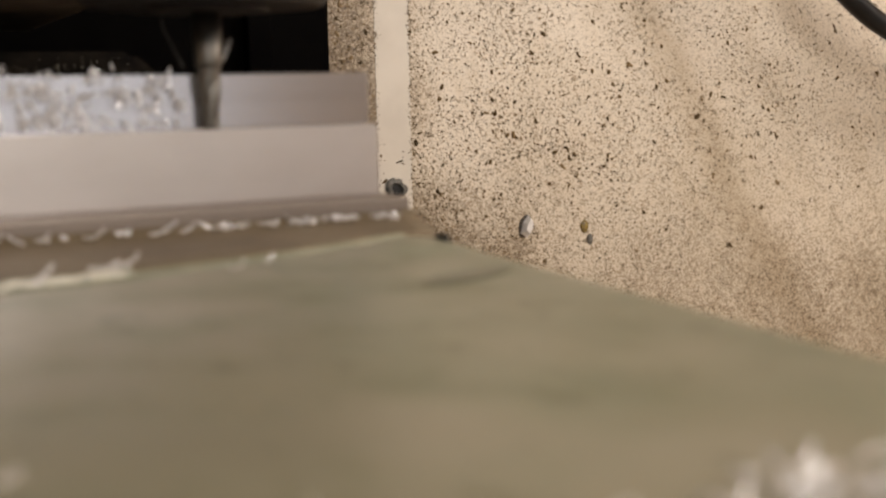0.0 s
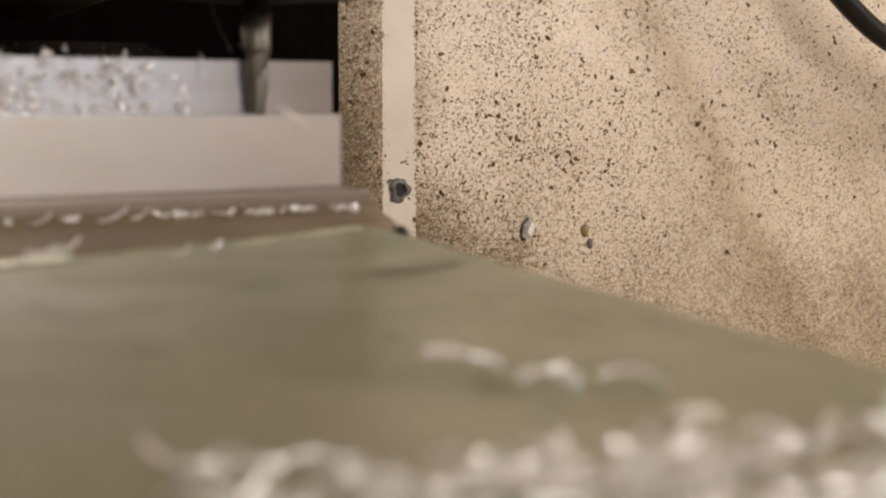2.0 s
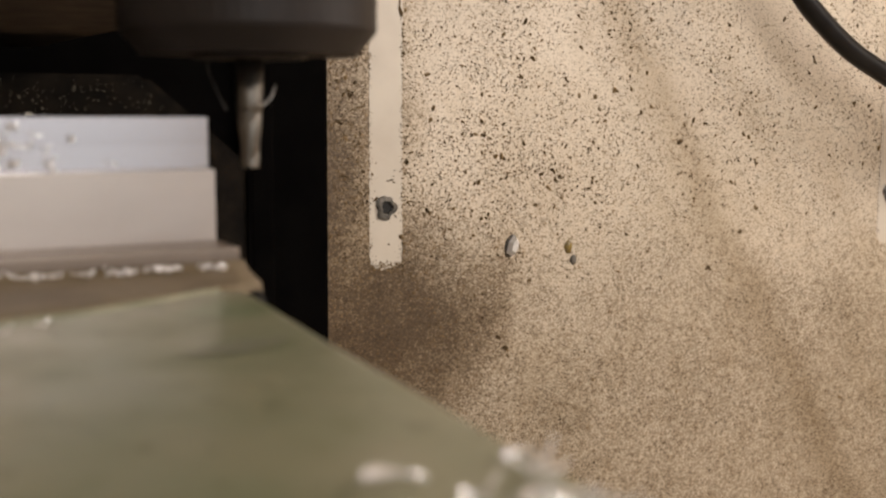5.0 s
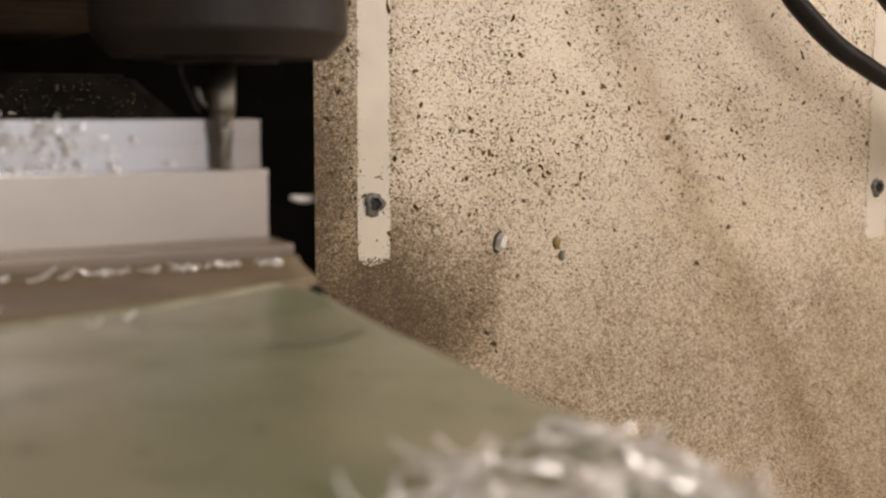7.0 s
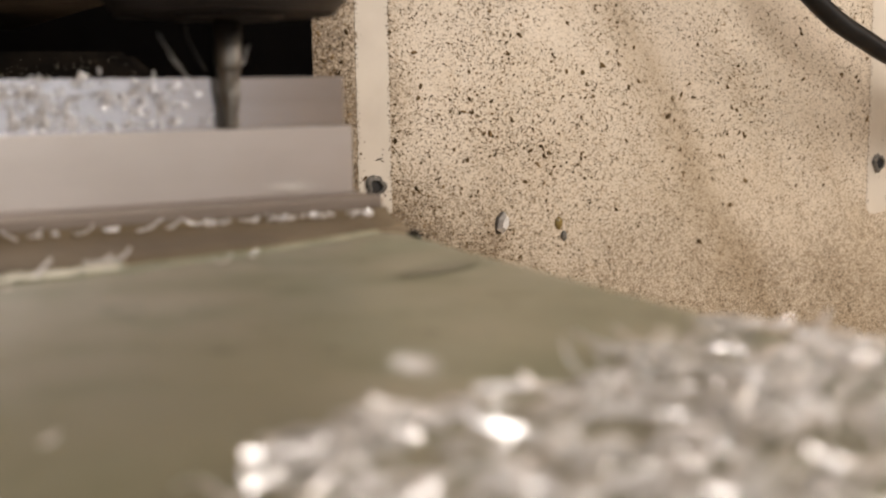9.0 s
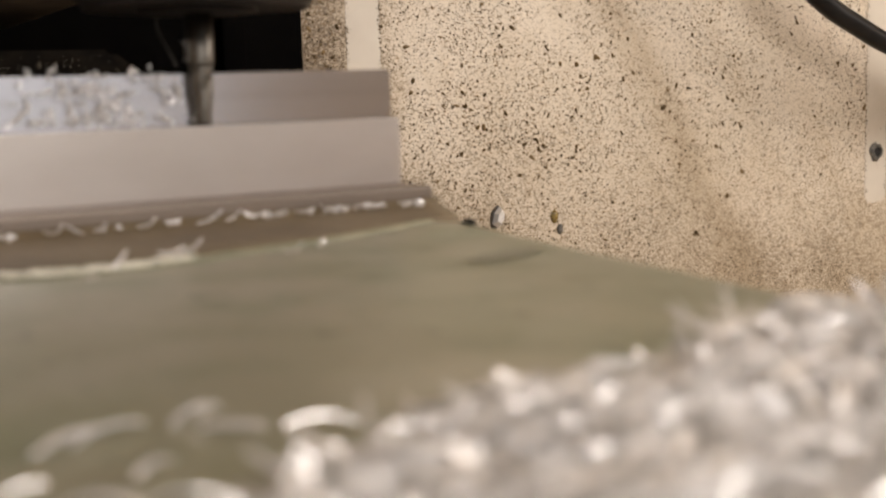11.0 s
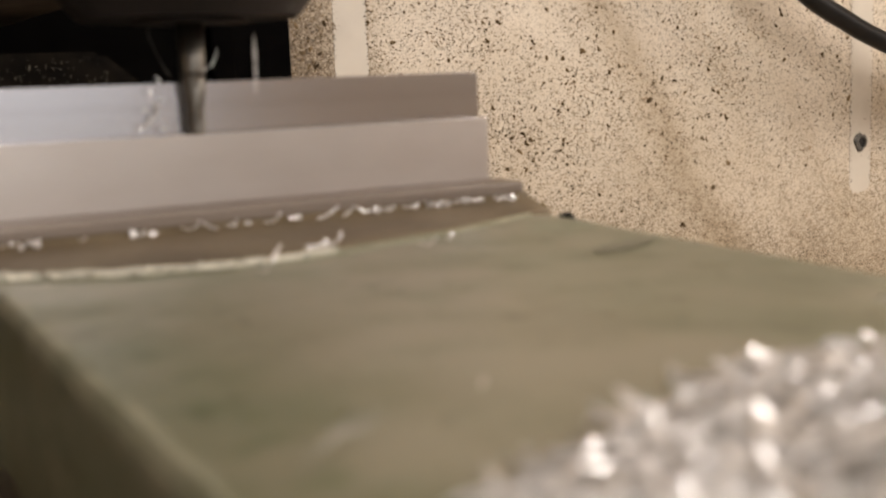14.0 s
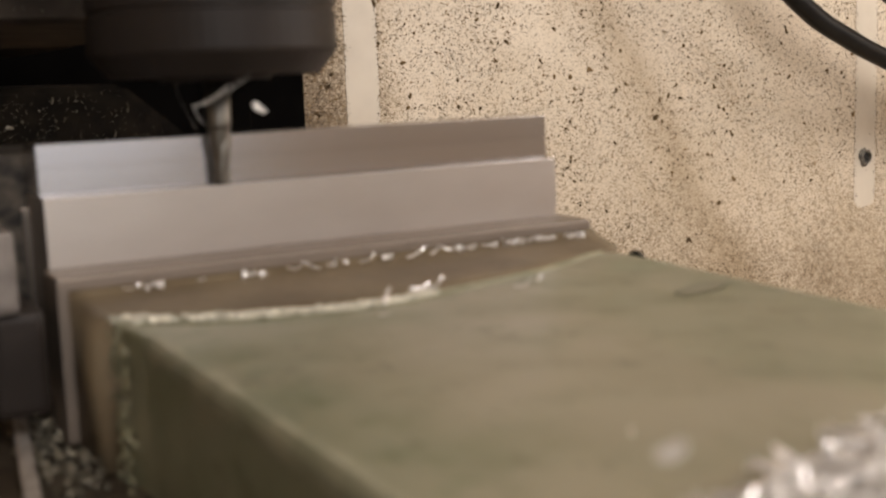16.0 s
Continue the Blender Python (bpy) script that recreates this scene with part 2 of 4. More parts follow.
def tube(points, radius, n=12):
    """A round hose along a smooth line through the points."""
    pts = [Vector(q) for q in points]
    line = []
    for i in range(len(pts) - 1):
        p0, p1, p2, p3 = pts[max(i - 1, 0)], pts[i], pts[i + 1], pts[min(i + 2, len(pts) - 1)]
        for s in range(6):
            t = s / 6
            line.append(0.5 * (2 * p1 + (p2 - p0) * t + (2 * p0 - 5 * p1 + 4 * p2 - p3) * t * t + (3 * p1 - p0 - 3 * p2 + p3) * t ** 3))
    line.append(pts[-1])
    bm = bmesh.new()
    rings = []
    for i, q in enumerate(line):
        d = (line[min(i + 1, len(line) - 1)] - line[max(i - 1, 0)]).normalized()
        a = d.cross(Vector((0, 1, 0.1))).normalized()
        b = d.cross(a)
        rings.append([bm.verts.new(q + radius * (a * math.cos(6.28318 * j / n) + b * math.sin(6.28318 * j / n))) for j in range(n)])
    for a, b in zip(rings, rings[1:]):
        for i in range(n):
            bm.faces.new((a[i], a[(i + 1) % n], b[(i + 1) % n], b[i]))
    bm.faces.new(rings[0][::-1])
    bm.faces.new(rings[-1])
    bmesh.ops.recalc_face_normals(bm, faces=bm.faces)
    return bm


def curl(bm, m, length, width, bend, twist, thick=0.00025, n=7):
    """One milling chip: a bent and twisted ribbon with thickness, put at the pose m."""
    rows_ = []
    for i in range(n + 1):
        s = i / n - 0.5
        a = bend * s
        if abs(bend) > 0.05:
            r = length / bend
            c = Vector((r * math.sin(a), 0, r * (1 - math.cos(a))))
        else:
            c = Vector((length * s, 0, 0))
        w = width * (1 - 1.6 * s * s) * 0.5
        tw = twist * s
        side = Vector((-0.3 * math.sin(tw) * math.cos(a), math.cos(tw), math.sin(tw)))
        up = Vector((-math.sin(a), -math.sin(tw), math.cos(a) * math.cos(tw))) * thick
        rows_.append([bm.verts.new(m @ (c + side * w)), bm.verts.new(m @ (c - side * w)), bm.verts.new(m @ (c - side * w + up)), bm.verts.new(m @ (c + side * w + up))])
    for a, b in zip(rows_, rows_[1:]):
        for j in range(4):
            bm.faces.new((a[j], b[j], b[(j + 1) % 4], a[(j + 1) % 4]))
    bm.faces.new(rows_[0])
    bm.faces.new(rows_[-1][::-1])


RNG = random.Random(7)


def any_turn(rng):
    return pose(0, 0, 0, rng.uniform(0, 360), rng.uniform(0, 360), rng.uniform(0, 360))


def any_curl(bm, m, rng, size=1.0, slim=1.0):
    curl(bm, m, rng.uniform(0.006, 0.012) * size, rng.uniform(0.0009, 0.0017) * size * slim, rng.uniform(1.2, 4.6), rng.uniform(-1.6, 1.6), n=9)


# ---- table feed: where the vise stands along the machine's cross travel ----
FEED = [(0, 0.0127), (0.5, 0.0076), (1, 0.0026), (1.5, -0.0032), (2, -0.0085), (2.5, -0.0143), (3, -0.0188), (3.5, -0.0243), (4, -0.0300), (4.2, -0.0318), (4.7, -0.0368), (4.95, -0.0384), (5.2, -0.0360), (6.3, -0.0250), (6.5, -0.0229), (7, -0.0177), (7.5, -0.0122), (8, -0.0077), (8.5, -0.0020), (9, 0.0033), (11.5, 0.0283), (12, 0.0332), (12.5, 0.0383), (13, 0.0438), (13.5, 0.0490), (14, 0.0544), (14.5, 0.0591), (15, 0.0638), (15.5, 0.0694), (16, 0.0743)]


def feed(t):
    for (a, x), (b, y) in zip(FEED, FEED[1:]):
        if t <= b:
            return x + (y - x) * (t - a) / (b - a)
    return FEED[-1][1]


RIDERS = []      # things that ride on the machine table
JUMPERS = []     # chips that are swept off or thrown


def rides(ob, x=0.0, y=0.0, z=0.0, rx=0, ry=0, rz=0):
    RIDERS.append((ob, (x, y, z, rx, ry, rz)))
    return ob


# ---- enclosure ----
def enclosure():
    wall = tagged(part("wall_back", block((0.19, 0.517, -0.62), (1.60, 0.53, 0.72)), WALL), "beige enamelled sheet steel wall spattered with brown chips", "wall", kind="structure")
    tagged(part("wall_back_left", block((-0.75, 0.517, -0.62), (0.19, 0.53, 0.72)), BEIGE), "plain beige sheet steel wall", "wall", kind="structure")
    tagged(part("wall_right", block((1.60, -0.95, -0.62), (1.62, 0.53, 0.72)), BEIGE), "plain beige sheet steel wall", "wall", kind="structure")
    tagged(part("wall_left", block((-0.77, -0.95, -0.62), (-0.75, 0.53, 0.72)), BEIGE), "plain beige sheet steel wall", "wall", kind="structure")
    # the front wall stands open towards the workshop; unseen panels shape the bar's reflections
    for k, (x0, z0, x1, z1, mt, lb) in enumerate((
            (-0.75, -0.62, -0.60, 0.72, DOOR, "grey"), (0.37, -0.62, 1.60, 0.72, DOOR, "grey"), (0.30, -0.62, 0.37, 0.72, BEIGE, "beige"),
            (-0.60, -0.62, 0.30, -0.26, DOOR, "grey"), (-0.60, 0.36, 0.30, 0.72, DOOR, "grey"))):
        tagged(part("wall_front_%d" % (k + 1), block((x0, -0.97, z0), (x1, -0.95, z1)), mt), "plain %s sheet steel wall beside the open front" % lb, "wall", kind="structure")
    tagged(part("ceiling", block((-0.77, -0.97, 0.72), (1.62, 0.53, 0.74)), BEIGE), "plain beige enclosure roof", "ceiling", kind="structure")
    tagged(part("floor", block((-0.77, -0.97, -0.64), (1.62, 0.53, -0.62)), BEIGE), "beige steel chip tray", "floor", kind="structure")
    # unseen lamp bodies and glowing faces to go with the added lights
    for eye, target, sx, sy, watts in LAMPS:
        lamp = tagged(new("added_led_lamp"), "unseen white LED panel lamp added inside the enclosure", "lamp", "work lights")
        lamp.matrix_world = look(eye, target)
        part("housing", block((-sx / 2 - 0.01, -sy / 2 - 0.01, 0.004), (sx / 2 + 0.01, sy / 2 + 0.01, 0.030), 0.004), BLACK, lamp)
        part("diffuser", block((-sx / 2, -sy / 2, 0.001), (sx / 2, sy / 2, 0.0035)), GLOW, lamp, "glowing diffuser")
        foot = look(eye, target) @ Vector((0, 0, 0.028))
        part("stem", block((foot.x - 0.012, foot.y - 0.012, foot.z), (foot.x + 0.012, foot.y + 0.012, 0.7195), 0.002), BLACK, lamp).matrix_basis = look(eye, target).inverted()
    return wall


def pale_strip(x0, x1, z0, z1, hole, label):
    """A raised pale band with a rounded foot and a torn screw hole."""
    s = tagged(new("wall_strip"), label, "wall strip", "pale strips on the wall")
    s.location = (0, 0.517, 0)
    xm, r = (x0 + x1) / 2, (x1 - x0) / 2
    rr = r * 0.75
    prof = [(x0, z1), (x0, z0 + rr)]
    for k in range(1, 7):
        a = math.pi / 2 * k / 6
        prof.append((x0 + rr - rr * math.cos(a), z0 + rr - rr * math.sin(a) + 0.0012 * math.sin(9 * k)))
    for k in range(0, 7):
        a = math.pi / 2 * k / 6
        prof.append((x1 - rr + rr * math.sin(a), z0 + rr - rr * math.cos(a) + 0.0010 * math.cos(7 * k)))
    prof += [(x1, z1)]
    bm = bmesh.new()
    fr = [bm.verts.new((x, -0.00035, z)) for x, z in prof]
    bk = [bm.verts.new((x, -0.0002, z)) for x, z in prof]
    k = len(prof)
    for i in range(k):
        bm.faces.new((fr[i], fr[(i + 1) % k], bk[(i + 1) % k], bk[i]))
    bm.faces.new(fr)
    bm.faces.new(bk[::-1])
    bmesh.ops.recalc_face_normals(bm, faces=bm.faces)
    part("band", bm, PALE, s, "clean pale enamel band")
    rng = random.Random(int(x0 * 1000))
    for hx, hz, big in hole:
        bm = bmesh.new()
        rim = []
        for i in range(22):
            a = 6.28318 * i / 22
            q = big * (1 + 0.12 * math.sin(3 * a + 1) + rng.uniform(-0.20, 0.16))
            rim.append((hx + q * math.cos(a), hz + q * 1.12 * math.sin(a)))
        mid = [(hx + (x - hx) * 0.62, hz + (z - hz) * 0.62) for x, z in rim]
        inn = [(hx + 0.0004 + (x - hx) * 0.50, hz + (z - hz) * 0.50) for x, z in rim]
        L = [[bm.verts.new((x, y, z)) for x, z in ring] for ring, y in ((rim, -0.0017), (mid, -0.0042), (inn, -0.0030), (inn, -0.0006))]
        for a, b in zip(L, L[1:]):
            for i in range(22):
                bm.faces.new((a[i], b[i], b[(i + 1) % 22], a[(i + 1) % 22]))
        plug = part("screw_hole", bm, SEAL, s, "torn grey sealant round a dark hole", True)
        # flat black face stands in for the shade inside the hole
        bm = bmesh.new()
        bm.faces.new([bm.verts.new((x, -0.0019, z)) for x, z in inn])
        part("bore_shade", bm, HOLE_SHADE, plug)
    return s


def flakes():
    """Brown chips and spatter that stick to the wall, thickest beside the column and low down."""
    rng = random.Random(11)
    bm_v, bm_f = [], []

    def add(x, z, a, ratio, turn, lift, y=0.5168):
        k = 6
        b0 = len(bm_v)
        c, s = math.cos(turn), math.sin(turn)
        for i in range(k):
            w = 6.28318 * i / k
            q = rng.uniform(0.65, 1.15)
            u, v = a * q * math.cos(w), a * ratio * q * math.sin(w)
            bm_v.append((x + u * c - v * s, y, z + u * s + v * c))
        bm_v.append((x + rng.uniform(-0.3, 0.3) * a, y - lift, z + rng.uniform(-0.3, 0.3) * a))
        for i in range(k):
            bm_f.append((b0 + (i + 1) % k, b0 + i, b0 + k))

    def on_strip(x, z):
        return (0.2765 < x < 0.3075 and z > -0.111) or (0.831 < x < 0.8635 and z > -0.12)

    made = 0
    while made < 70000:
        x, z = rng.uniform(0.21, 0.95), rng.uniform(-0.42, 0.16)
        d = 0.34 + 0.26 * math.exp(-((x - 0.42) / 0.20) ** 2 - ((z + 0.04) / 0.18) ** 2) + 0.6 * math.exp(-((x - 0.30) / 0.12) ** 2 - ((z + 0.14) / 0.12) ** 2)
        d += 0.30 * math.exp(-((z + 0.24) / 0.14) ** 2) + 0.75 * math.exp(-((x - 0.25) / 0.035) ** 2)
        d *= 0.62 + 0.6 * noise.noise(Vector((x * 14, 0, z * 14))) + 0.5 * noise.noise(Vector((x * 45, 3, z * 45)))
        if rng.random() > d:
            continue
        strip = on_strip(x, z)
        if strip:
            rim = min(abs(x - 0.2765), abs(x - 0.3075), abs(x - 0.831), abs(x - 0.8635))
            if rng.random() > (0.75 * math.exp(-rim / 0.0020) if rim < 0.006 else 0.012):
                continue
        made += 1
        low = min(1.0, max(0.0, (z + 0.16) / 0.14))
        a = 0.00056 * math.exp(rng.gauss(0, 0.36)) * (0.95 + 0.15 * low)
        if rng.random() < 0.050 * (0.15 + low):
            a *= rng.uniform(1.6, 3.0)
        add(x, z, a, rng.uniform(0.26, 0.75), rng.uniform(0, 3.14159), a * 0.35, 0.5161 if strip else 0.5168)
    # coarser crumbs on the narrow field beside the column
    for _ in range(450):
        x, z = rng.uniform(0.212, 0.2765), 0.16 - 0.36 * rng.random() ** 0.8
        a = rng.uniform(0.0006, 0.0014)
        add(x, z, a, rng.uniform(0.4, 0.8), rng.uniform(0, 3.14), a * 0.4)
    # thin brown slivers
    for _ in range(9000):
        x, z = rng.uniform(0.21, 0.95), rng.uniform(-0.42, 0.16)
        if on_strip(x, z) or noise.noise(Vector((x * 16, 5, z * 16))) < rng.uniform(-0.6, 0.3):
            continue
        a = rng.uniform(0.0009, 0.0017)
        add(x, z, a, rng.uniform(0.2, 0.36), rng.gauss(2.2, 0.8), a * 0.2)
    # clots that stand out
    for x, z, a in ((0.3276, -0.0666, 0.0032), (0.3935, -0.1722, 0.0028), (0.4007, -0.1823, 0.0036), (0.4030, -0.189, 0.0022), (0.6158, -0.1296, 0.0030), (0.6130, -0.1310, 0.0022), (0.2582, -0.121, 0.0020),
                    (0.2529, 0.0019, 0.0032), (0.737, 0.0568, 0.0028), (0.7355, 0.061, 0.0020), (0.7919, -0.2701, 0.0028), (0.456, 0.036, 0.0030), (0.412, 0.038, 0.0026), (0.507, 0.028, 0.0030), (0.532, -0.036, 0.0024),
                    (0.762, -0.031, 0.0024), (0.639, -0.053, 0.0026), (0.444, -0.038, 0.0032), (0.447, -0.046, 0.0028), (0.440, -0.052, 0.0030), (0.452, -0.043, 0.0024), (0.395, -0.026, 0.0034), (0.423, 0.052, 0.0028), (0.47, 0.062, 0.0026), (0.49, 0.012, 0.0024)):
        add(x, z, a, rng.uniform(0.4, 0.75), rng.uniform(1.8, 3.0), a * 0.5)
        add(x + a * 0.7, z - a * 0.6, a * 0.6, 0.7, rng.uniform(0, 3), a * 0.3)
    # crumbs that eat into the rims of the pale strips
    for _ in range(900):
        x0 = rng.choice((0.2782, 0.3060, 0.3060, 0.8322, 0.8626))
        x, z = x0 + rng.gauss(0, 0.0011), rng.uniform(-0.118, 0.16)
        a = rng.uniform(0.0003, 0.0009)
        add(x, z, a, rng.uniform(0.4, 0.9), rng.uniform(0, 3.14), a * 0.3, 0.5163)
    for _ in range(160):
        x, z = rng.uniform(0.280, 0.304), -0.1085 + rng.gauss(0, 0.0022)
        add(x, z, rng.uniform(0.0004, 0.0010), rng.uniform(0.4, 0.9), rng.uniform(0, 3.14), 0.0002, 0.5163)
    # drips and scratches on the pale strip
    for x, z, a, ratio, turn in ((0.3041, 0.0840, 0.0048, 0.42, 1.75), (0.3035, 0.0915, 0.0036, 0.25, 1.6), (0.2953, -0.0425, 0.0042, 0.16, 0.25), (0.2985, -0.0440, 0.0022, 0.25, -0.4), (0.2838, -0.0560, 0.0030, 0.4, 0.7), (0.3000, -0.0700, 0.0018, 0.4, 2.2)):
        add(x, z, a, ratio, turn, a * 0.15, 0.5163)
    me = bpy.data.meshes.new("stuck_flakes")
    me.from_pydata(bm_v, [], bm_f)
    me.materials.append(FLAKE)
    tagged(new("stuck_flakes", me), "fine brown metal flakes stuck to the beige wall", "flakes", kind="stuff")


def wall_marks():
    """A chipped dent, two resin drops and smears on the wall."""
    bm = bmesh.new()
    out = [(-0.006, -0.006), (-0.004, 0.003), (0.0015, 0.0085), (0.0055, 0.004), (0.005, -0.003), (0.0, -0.0095)]
    a = [bm.verts.new((0.4062 + x, 0.5166, -0.098 + z)) for x, z in out]
    b = [bm.verts.new((0.4062 + x * 0.55 + 0.0008, 0.5125, -0.098 + z * 0.6)) for x, z in out]
    for i in range(6):
        bm.faces.new((a[i], b[i], b[(i + 1) % 6], a[(i + 1) % 6]))
    bm.faces.new(b)
    bmesh.ops.recalc_face_normals(bm, faces=bm.faces)
    chip = tagged(part("stuck_chip", bm, SWARF), "angular bright metal chip stuck to the beige wall", "metal chip")
    # dark backing that outlines the chip
    bm = bmesh.new()
    bmesh.ops.create_icosphere(bm, subdivisions=2, radius=1)
    for v in bm.verts:
        v.co = Vector((0.4050 + v.co.x * 0.0064 + v.co.z * 0.0015, 0.5168 + v.co.y * 0.0010, -0.0985 + v.co.z * 0.0094)) + Vector((0.0008, 0, 0.0006)) * noise.noise(v.co * 3)
    part("dark_backing", bm, GRIME, chip, "dark backing round the chip", True)
    for x, z, s, mt, lb in ((0.4615, -0.1026, 0.0052, BROWNOIL, "ochre resin drop stuck to the beige wall"), (0.4669, -0.1135, 0.0042, SEAL, "grey drop stuck to the beige wall")):
        bm = bmesh.new()
        bmesh.ops.create_icosphere(bm, subdivisions=2, radius=1)
        for v in bm.verts:
            v.co = Vector((x + v.co.x * s * 0.75, 0.5168 + v.co.y * s * 0.35, z + v.co.z * s * 1.1)) + Vector((0, 0, 0.0006)) * noise.noise(v.co * 2)
        tagged(part("resin_drop", bm, mt, smooth=True), lb, "drop")


def machine():
    """Column, way cover and spindle head of the milling machine."""
    col = tagged(new("machine_column"), "black painted column of the milling machine", "machine column")
    part("casting", block((-0.70, 0.431, -0.62), (0.208, 0.516, 0.70), 0.003), BLACK, col)
    part("guide_rail", block((0.150, 0.419, -0.40), (0.166, 0.4305, 0.60), 0.002), BLACK, col, "black guide rail")
    bm = bmesh.new()
    prof = [(-0.60, 0.0275), (0.040, 0.0275), (0.086, -0.012), (0.086, -0.14), (-0.60, -0.14)]
    f = [bm.verts.new((x, 0.2436, z)) for x, z in prof]
    b = [bm.verts.new((x, 0.40, z + 0.002)) for x, z in prof]
    for i in range(5):
        bm.faces.new((f[i], b[i], b[(i + 1) % 5], f[(i + 1) % 5]))
    bm.faces.new(f[::-1])
    bm.faces.new(b)
    bmesh.ops.recalc_face_normals(bm, faces=bm.faces)
    bmesh.ops.bevel(bm, geom=list(bm.edges), offset=0.003, segments=2, affect="EDGES")
    cover = tagged(new("way_cover"), "black way cover dusted with fine metal chips", "way cover")
    part("cover", bm, COVER, cover)
    part("end_cap", block((0.0862, 0.2450, -0.14), (0.0880, 0.398, -0.016), 0.0005), BLACK, cover, "black end plate")
    rng = random.Random(5)
    bm = bmesh.new()
    for _ in range(1500):
        x, z = rng.uniform(-0.12, 0.060), -0.03 + 0.0555 * rng.random() ** 1.3
        if x > 0.038 and z > 0.022 - (x - 0.038) * 0.85:
            continue
        big = 1.0 if rng.random() < 0.94 else 2.4
        curl(bm, Matrix.Translation((x, 0.2428, z)) @ any_turn(rng), rng.uniform(0.0003, 0.0009) * big, rng.uniform(0.0002, 0.0004) * big, 1, 0, 0.0001, 2)
    for x, z, a in ((-0.053, 0.0085, 50), (-0.0105, 0.0105, 5)):
        curl(bm, pose(x, 0.2425, z, 90, a), 0.0032, 0.0012, 0.6, 0, 0.0002, 3)
    tagged(part("chip_dust", bm, BEDCHIP), "bright metal dust on the black way cover", "chip dust", kind="stuff")
    head = tagged(new("milling_head"), "dusty black milling head with its round spindle nose", "milling head")
    part("housing", block((-0.30, 0.06, 0.0444), (0.025, 0.40, 0.34), 0.006), HEADPAINT, head)
    part("front_cover", block((-0.05, -0.035, 0.075), (0.05, 0.0595, 0.34), 0.006), BLACK, head)
    bm = bmesh.new()
    for _ in range(260):
        curl(bm, Matrix.Translation((rng.uniform(-0.12, -0.028), 0.0596, rng.uniform(0.046, 0.11))) @ any_turn(rng), rng.uniform(0.0003, 0.0010), rng.uniform(0.0002, 0.0005), 1, 0, 0.0001, 2)
    tagged(part("chip_dust", bm, BEDCHIP), "fine metal dust on the black milling head", "chip dust", kind="stuff")
    nose = part("spindle_nose", lathe([(0.0245, 0.0275), (0.0262, 0.0272), (0.0306, 0.0325), (0.0309, 0.0335), (0.0309, 0.0420), (0.0304, 0.0424), (0.0304, 0.0432), (0.0309, 0.0436), (0.0309, 0.0745)], 64), NOSE, head, "black steel spindle nose")
    part("collet_ring", lathe([(0.006, 0.0262), (0.0135, 0.0262), (0.0142, 0.0268), (0.0142, 0.0274)], 40), NOSE, nose, "dark collet ring")


def end_mill():
    """A slim two-flute cutter: round shank and a twisted, slightly tapered cutting length."""
    t = tagged(new("end_mill"), "dark steel two-flute end mill held in the spindle", "end mill")
    part("shank", lathe([(0.0029, 0.0135), (0.0031, 0.0150), (0.0034, 0.0262)], 24), TOOLST, t, smooth=True)
    bm = bmesh.new()
    n, lv, rings = 24, 26, []
    for k in range(lv + 1):
        z = 0.0138 * k / lv
        ring = []
        for i in range(n):
            a = 6.28318 * i / n
            r = (0.0021 + 0.0009 * (z / 0.0138)) * (0.84 + 0.16 * abs(math.cos(a)) ** 0.7)
            w = a + z * 330
            ring.append(bm.verts.new((r * math.cos(w), r * math.sin(w), z)))
        rings.append(ring)
    for a, b in zip(rings, rings[1:]):
        for i in range(n):
            bm.faces.new((a[i], a[(i + 1) % n], b[(i + 1) % n], b[i]))
    bm.faces.new(rings[0][::-1])
    bm.faces.new(rings[-1])
    bm2 = bmesh.new()
    curl(bm2, Matrix.Translation((0.0042, 0.001, 0.016)) @ pose(0, 0, 0, 20, -35, 60), 0.010, 0.0003, 2.4, 1.5, 0.00012, 12)
    part("swarf", bm2, CHIP, t, "thin curl of swarf caught on the cutter", True)
    part("cutting_length", bm, TOOLST, t, "twisted cutting flutes", True)
    return t


def strand():
    """One hair of swarf that hangs from the spindle nose beside the cutter."""
    tagged(part("swarf_strand", tube([(-0.0086, 0.004, 0.0285), (-0.0090, 0.004, 0.0240), (-0.0074, 0.003, 0.0190), (-0.0052, 0.002, 0.0140)], 0.00012, 6), SEAL), "thin grey hair of swarf hanging from the spindle nose", "swarf")


def cables():
    tagged(part("cable", tube([(0.5715, 0.411, 0.3065), (0.5765, 0.411, 0.2065), (0.5841, 0.411, 0.153), (0.5947, 0.411, 0.1235), (0.6081, 0.411, 0.1023), (0.6311, 0.411, 0.0832), (0.6646, 0.411, 0.0614), (0.6991, 0.411, 0.0458), (0.7333, 0.411, 0.0319), (0.8065, 0.411, 0.0085), (0.9265, 0.42, -0.0135), (1.1065, 0.45, -0.0135), (1.599, 0.49, 0.0065)], 0.0085), RUBBER, smooth=True), "thin black rubber cable hanging before the wall", "cable")
    tagged(part("hose", tube([(0.611, 0.411, 0.41), (0.666, 0.411, 0.19), (0.706, 0.411, 0.137), (0.73, 0.411, 0.1104), (0.769, 0.411, 0.0835), (0.847, 0.411, 0.0451), (0.961, 0.42, 0.02), (1.599, 0.49, 0.07)], 0.0165, 16), RUBBER, smooth=True), "thick black hose hanging before the wall", "hose")


# ---- vise, workpiece and chips: x counts from the cutter when the feed is at zero ----
BACK = [(-0.1150, -0.0405), (-0.105, -0.0465), (-0.0935, -0.0535), (-0.082, -0.058), (-0.0707, -0.0612), (-0.055, -0.0612), (-0.0401, -0.0572), (-0.025, -0.0535), (-0.0121, -0.0500), (0.003, -0.0435), (0.013, -0.0380), (0.0185, -0.0365), (0.0215, -0.0395)]


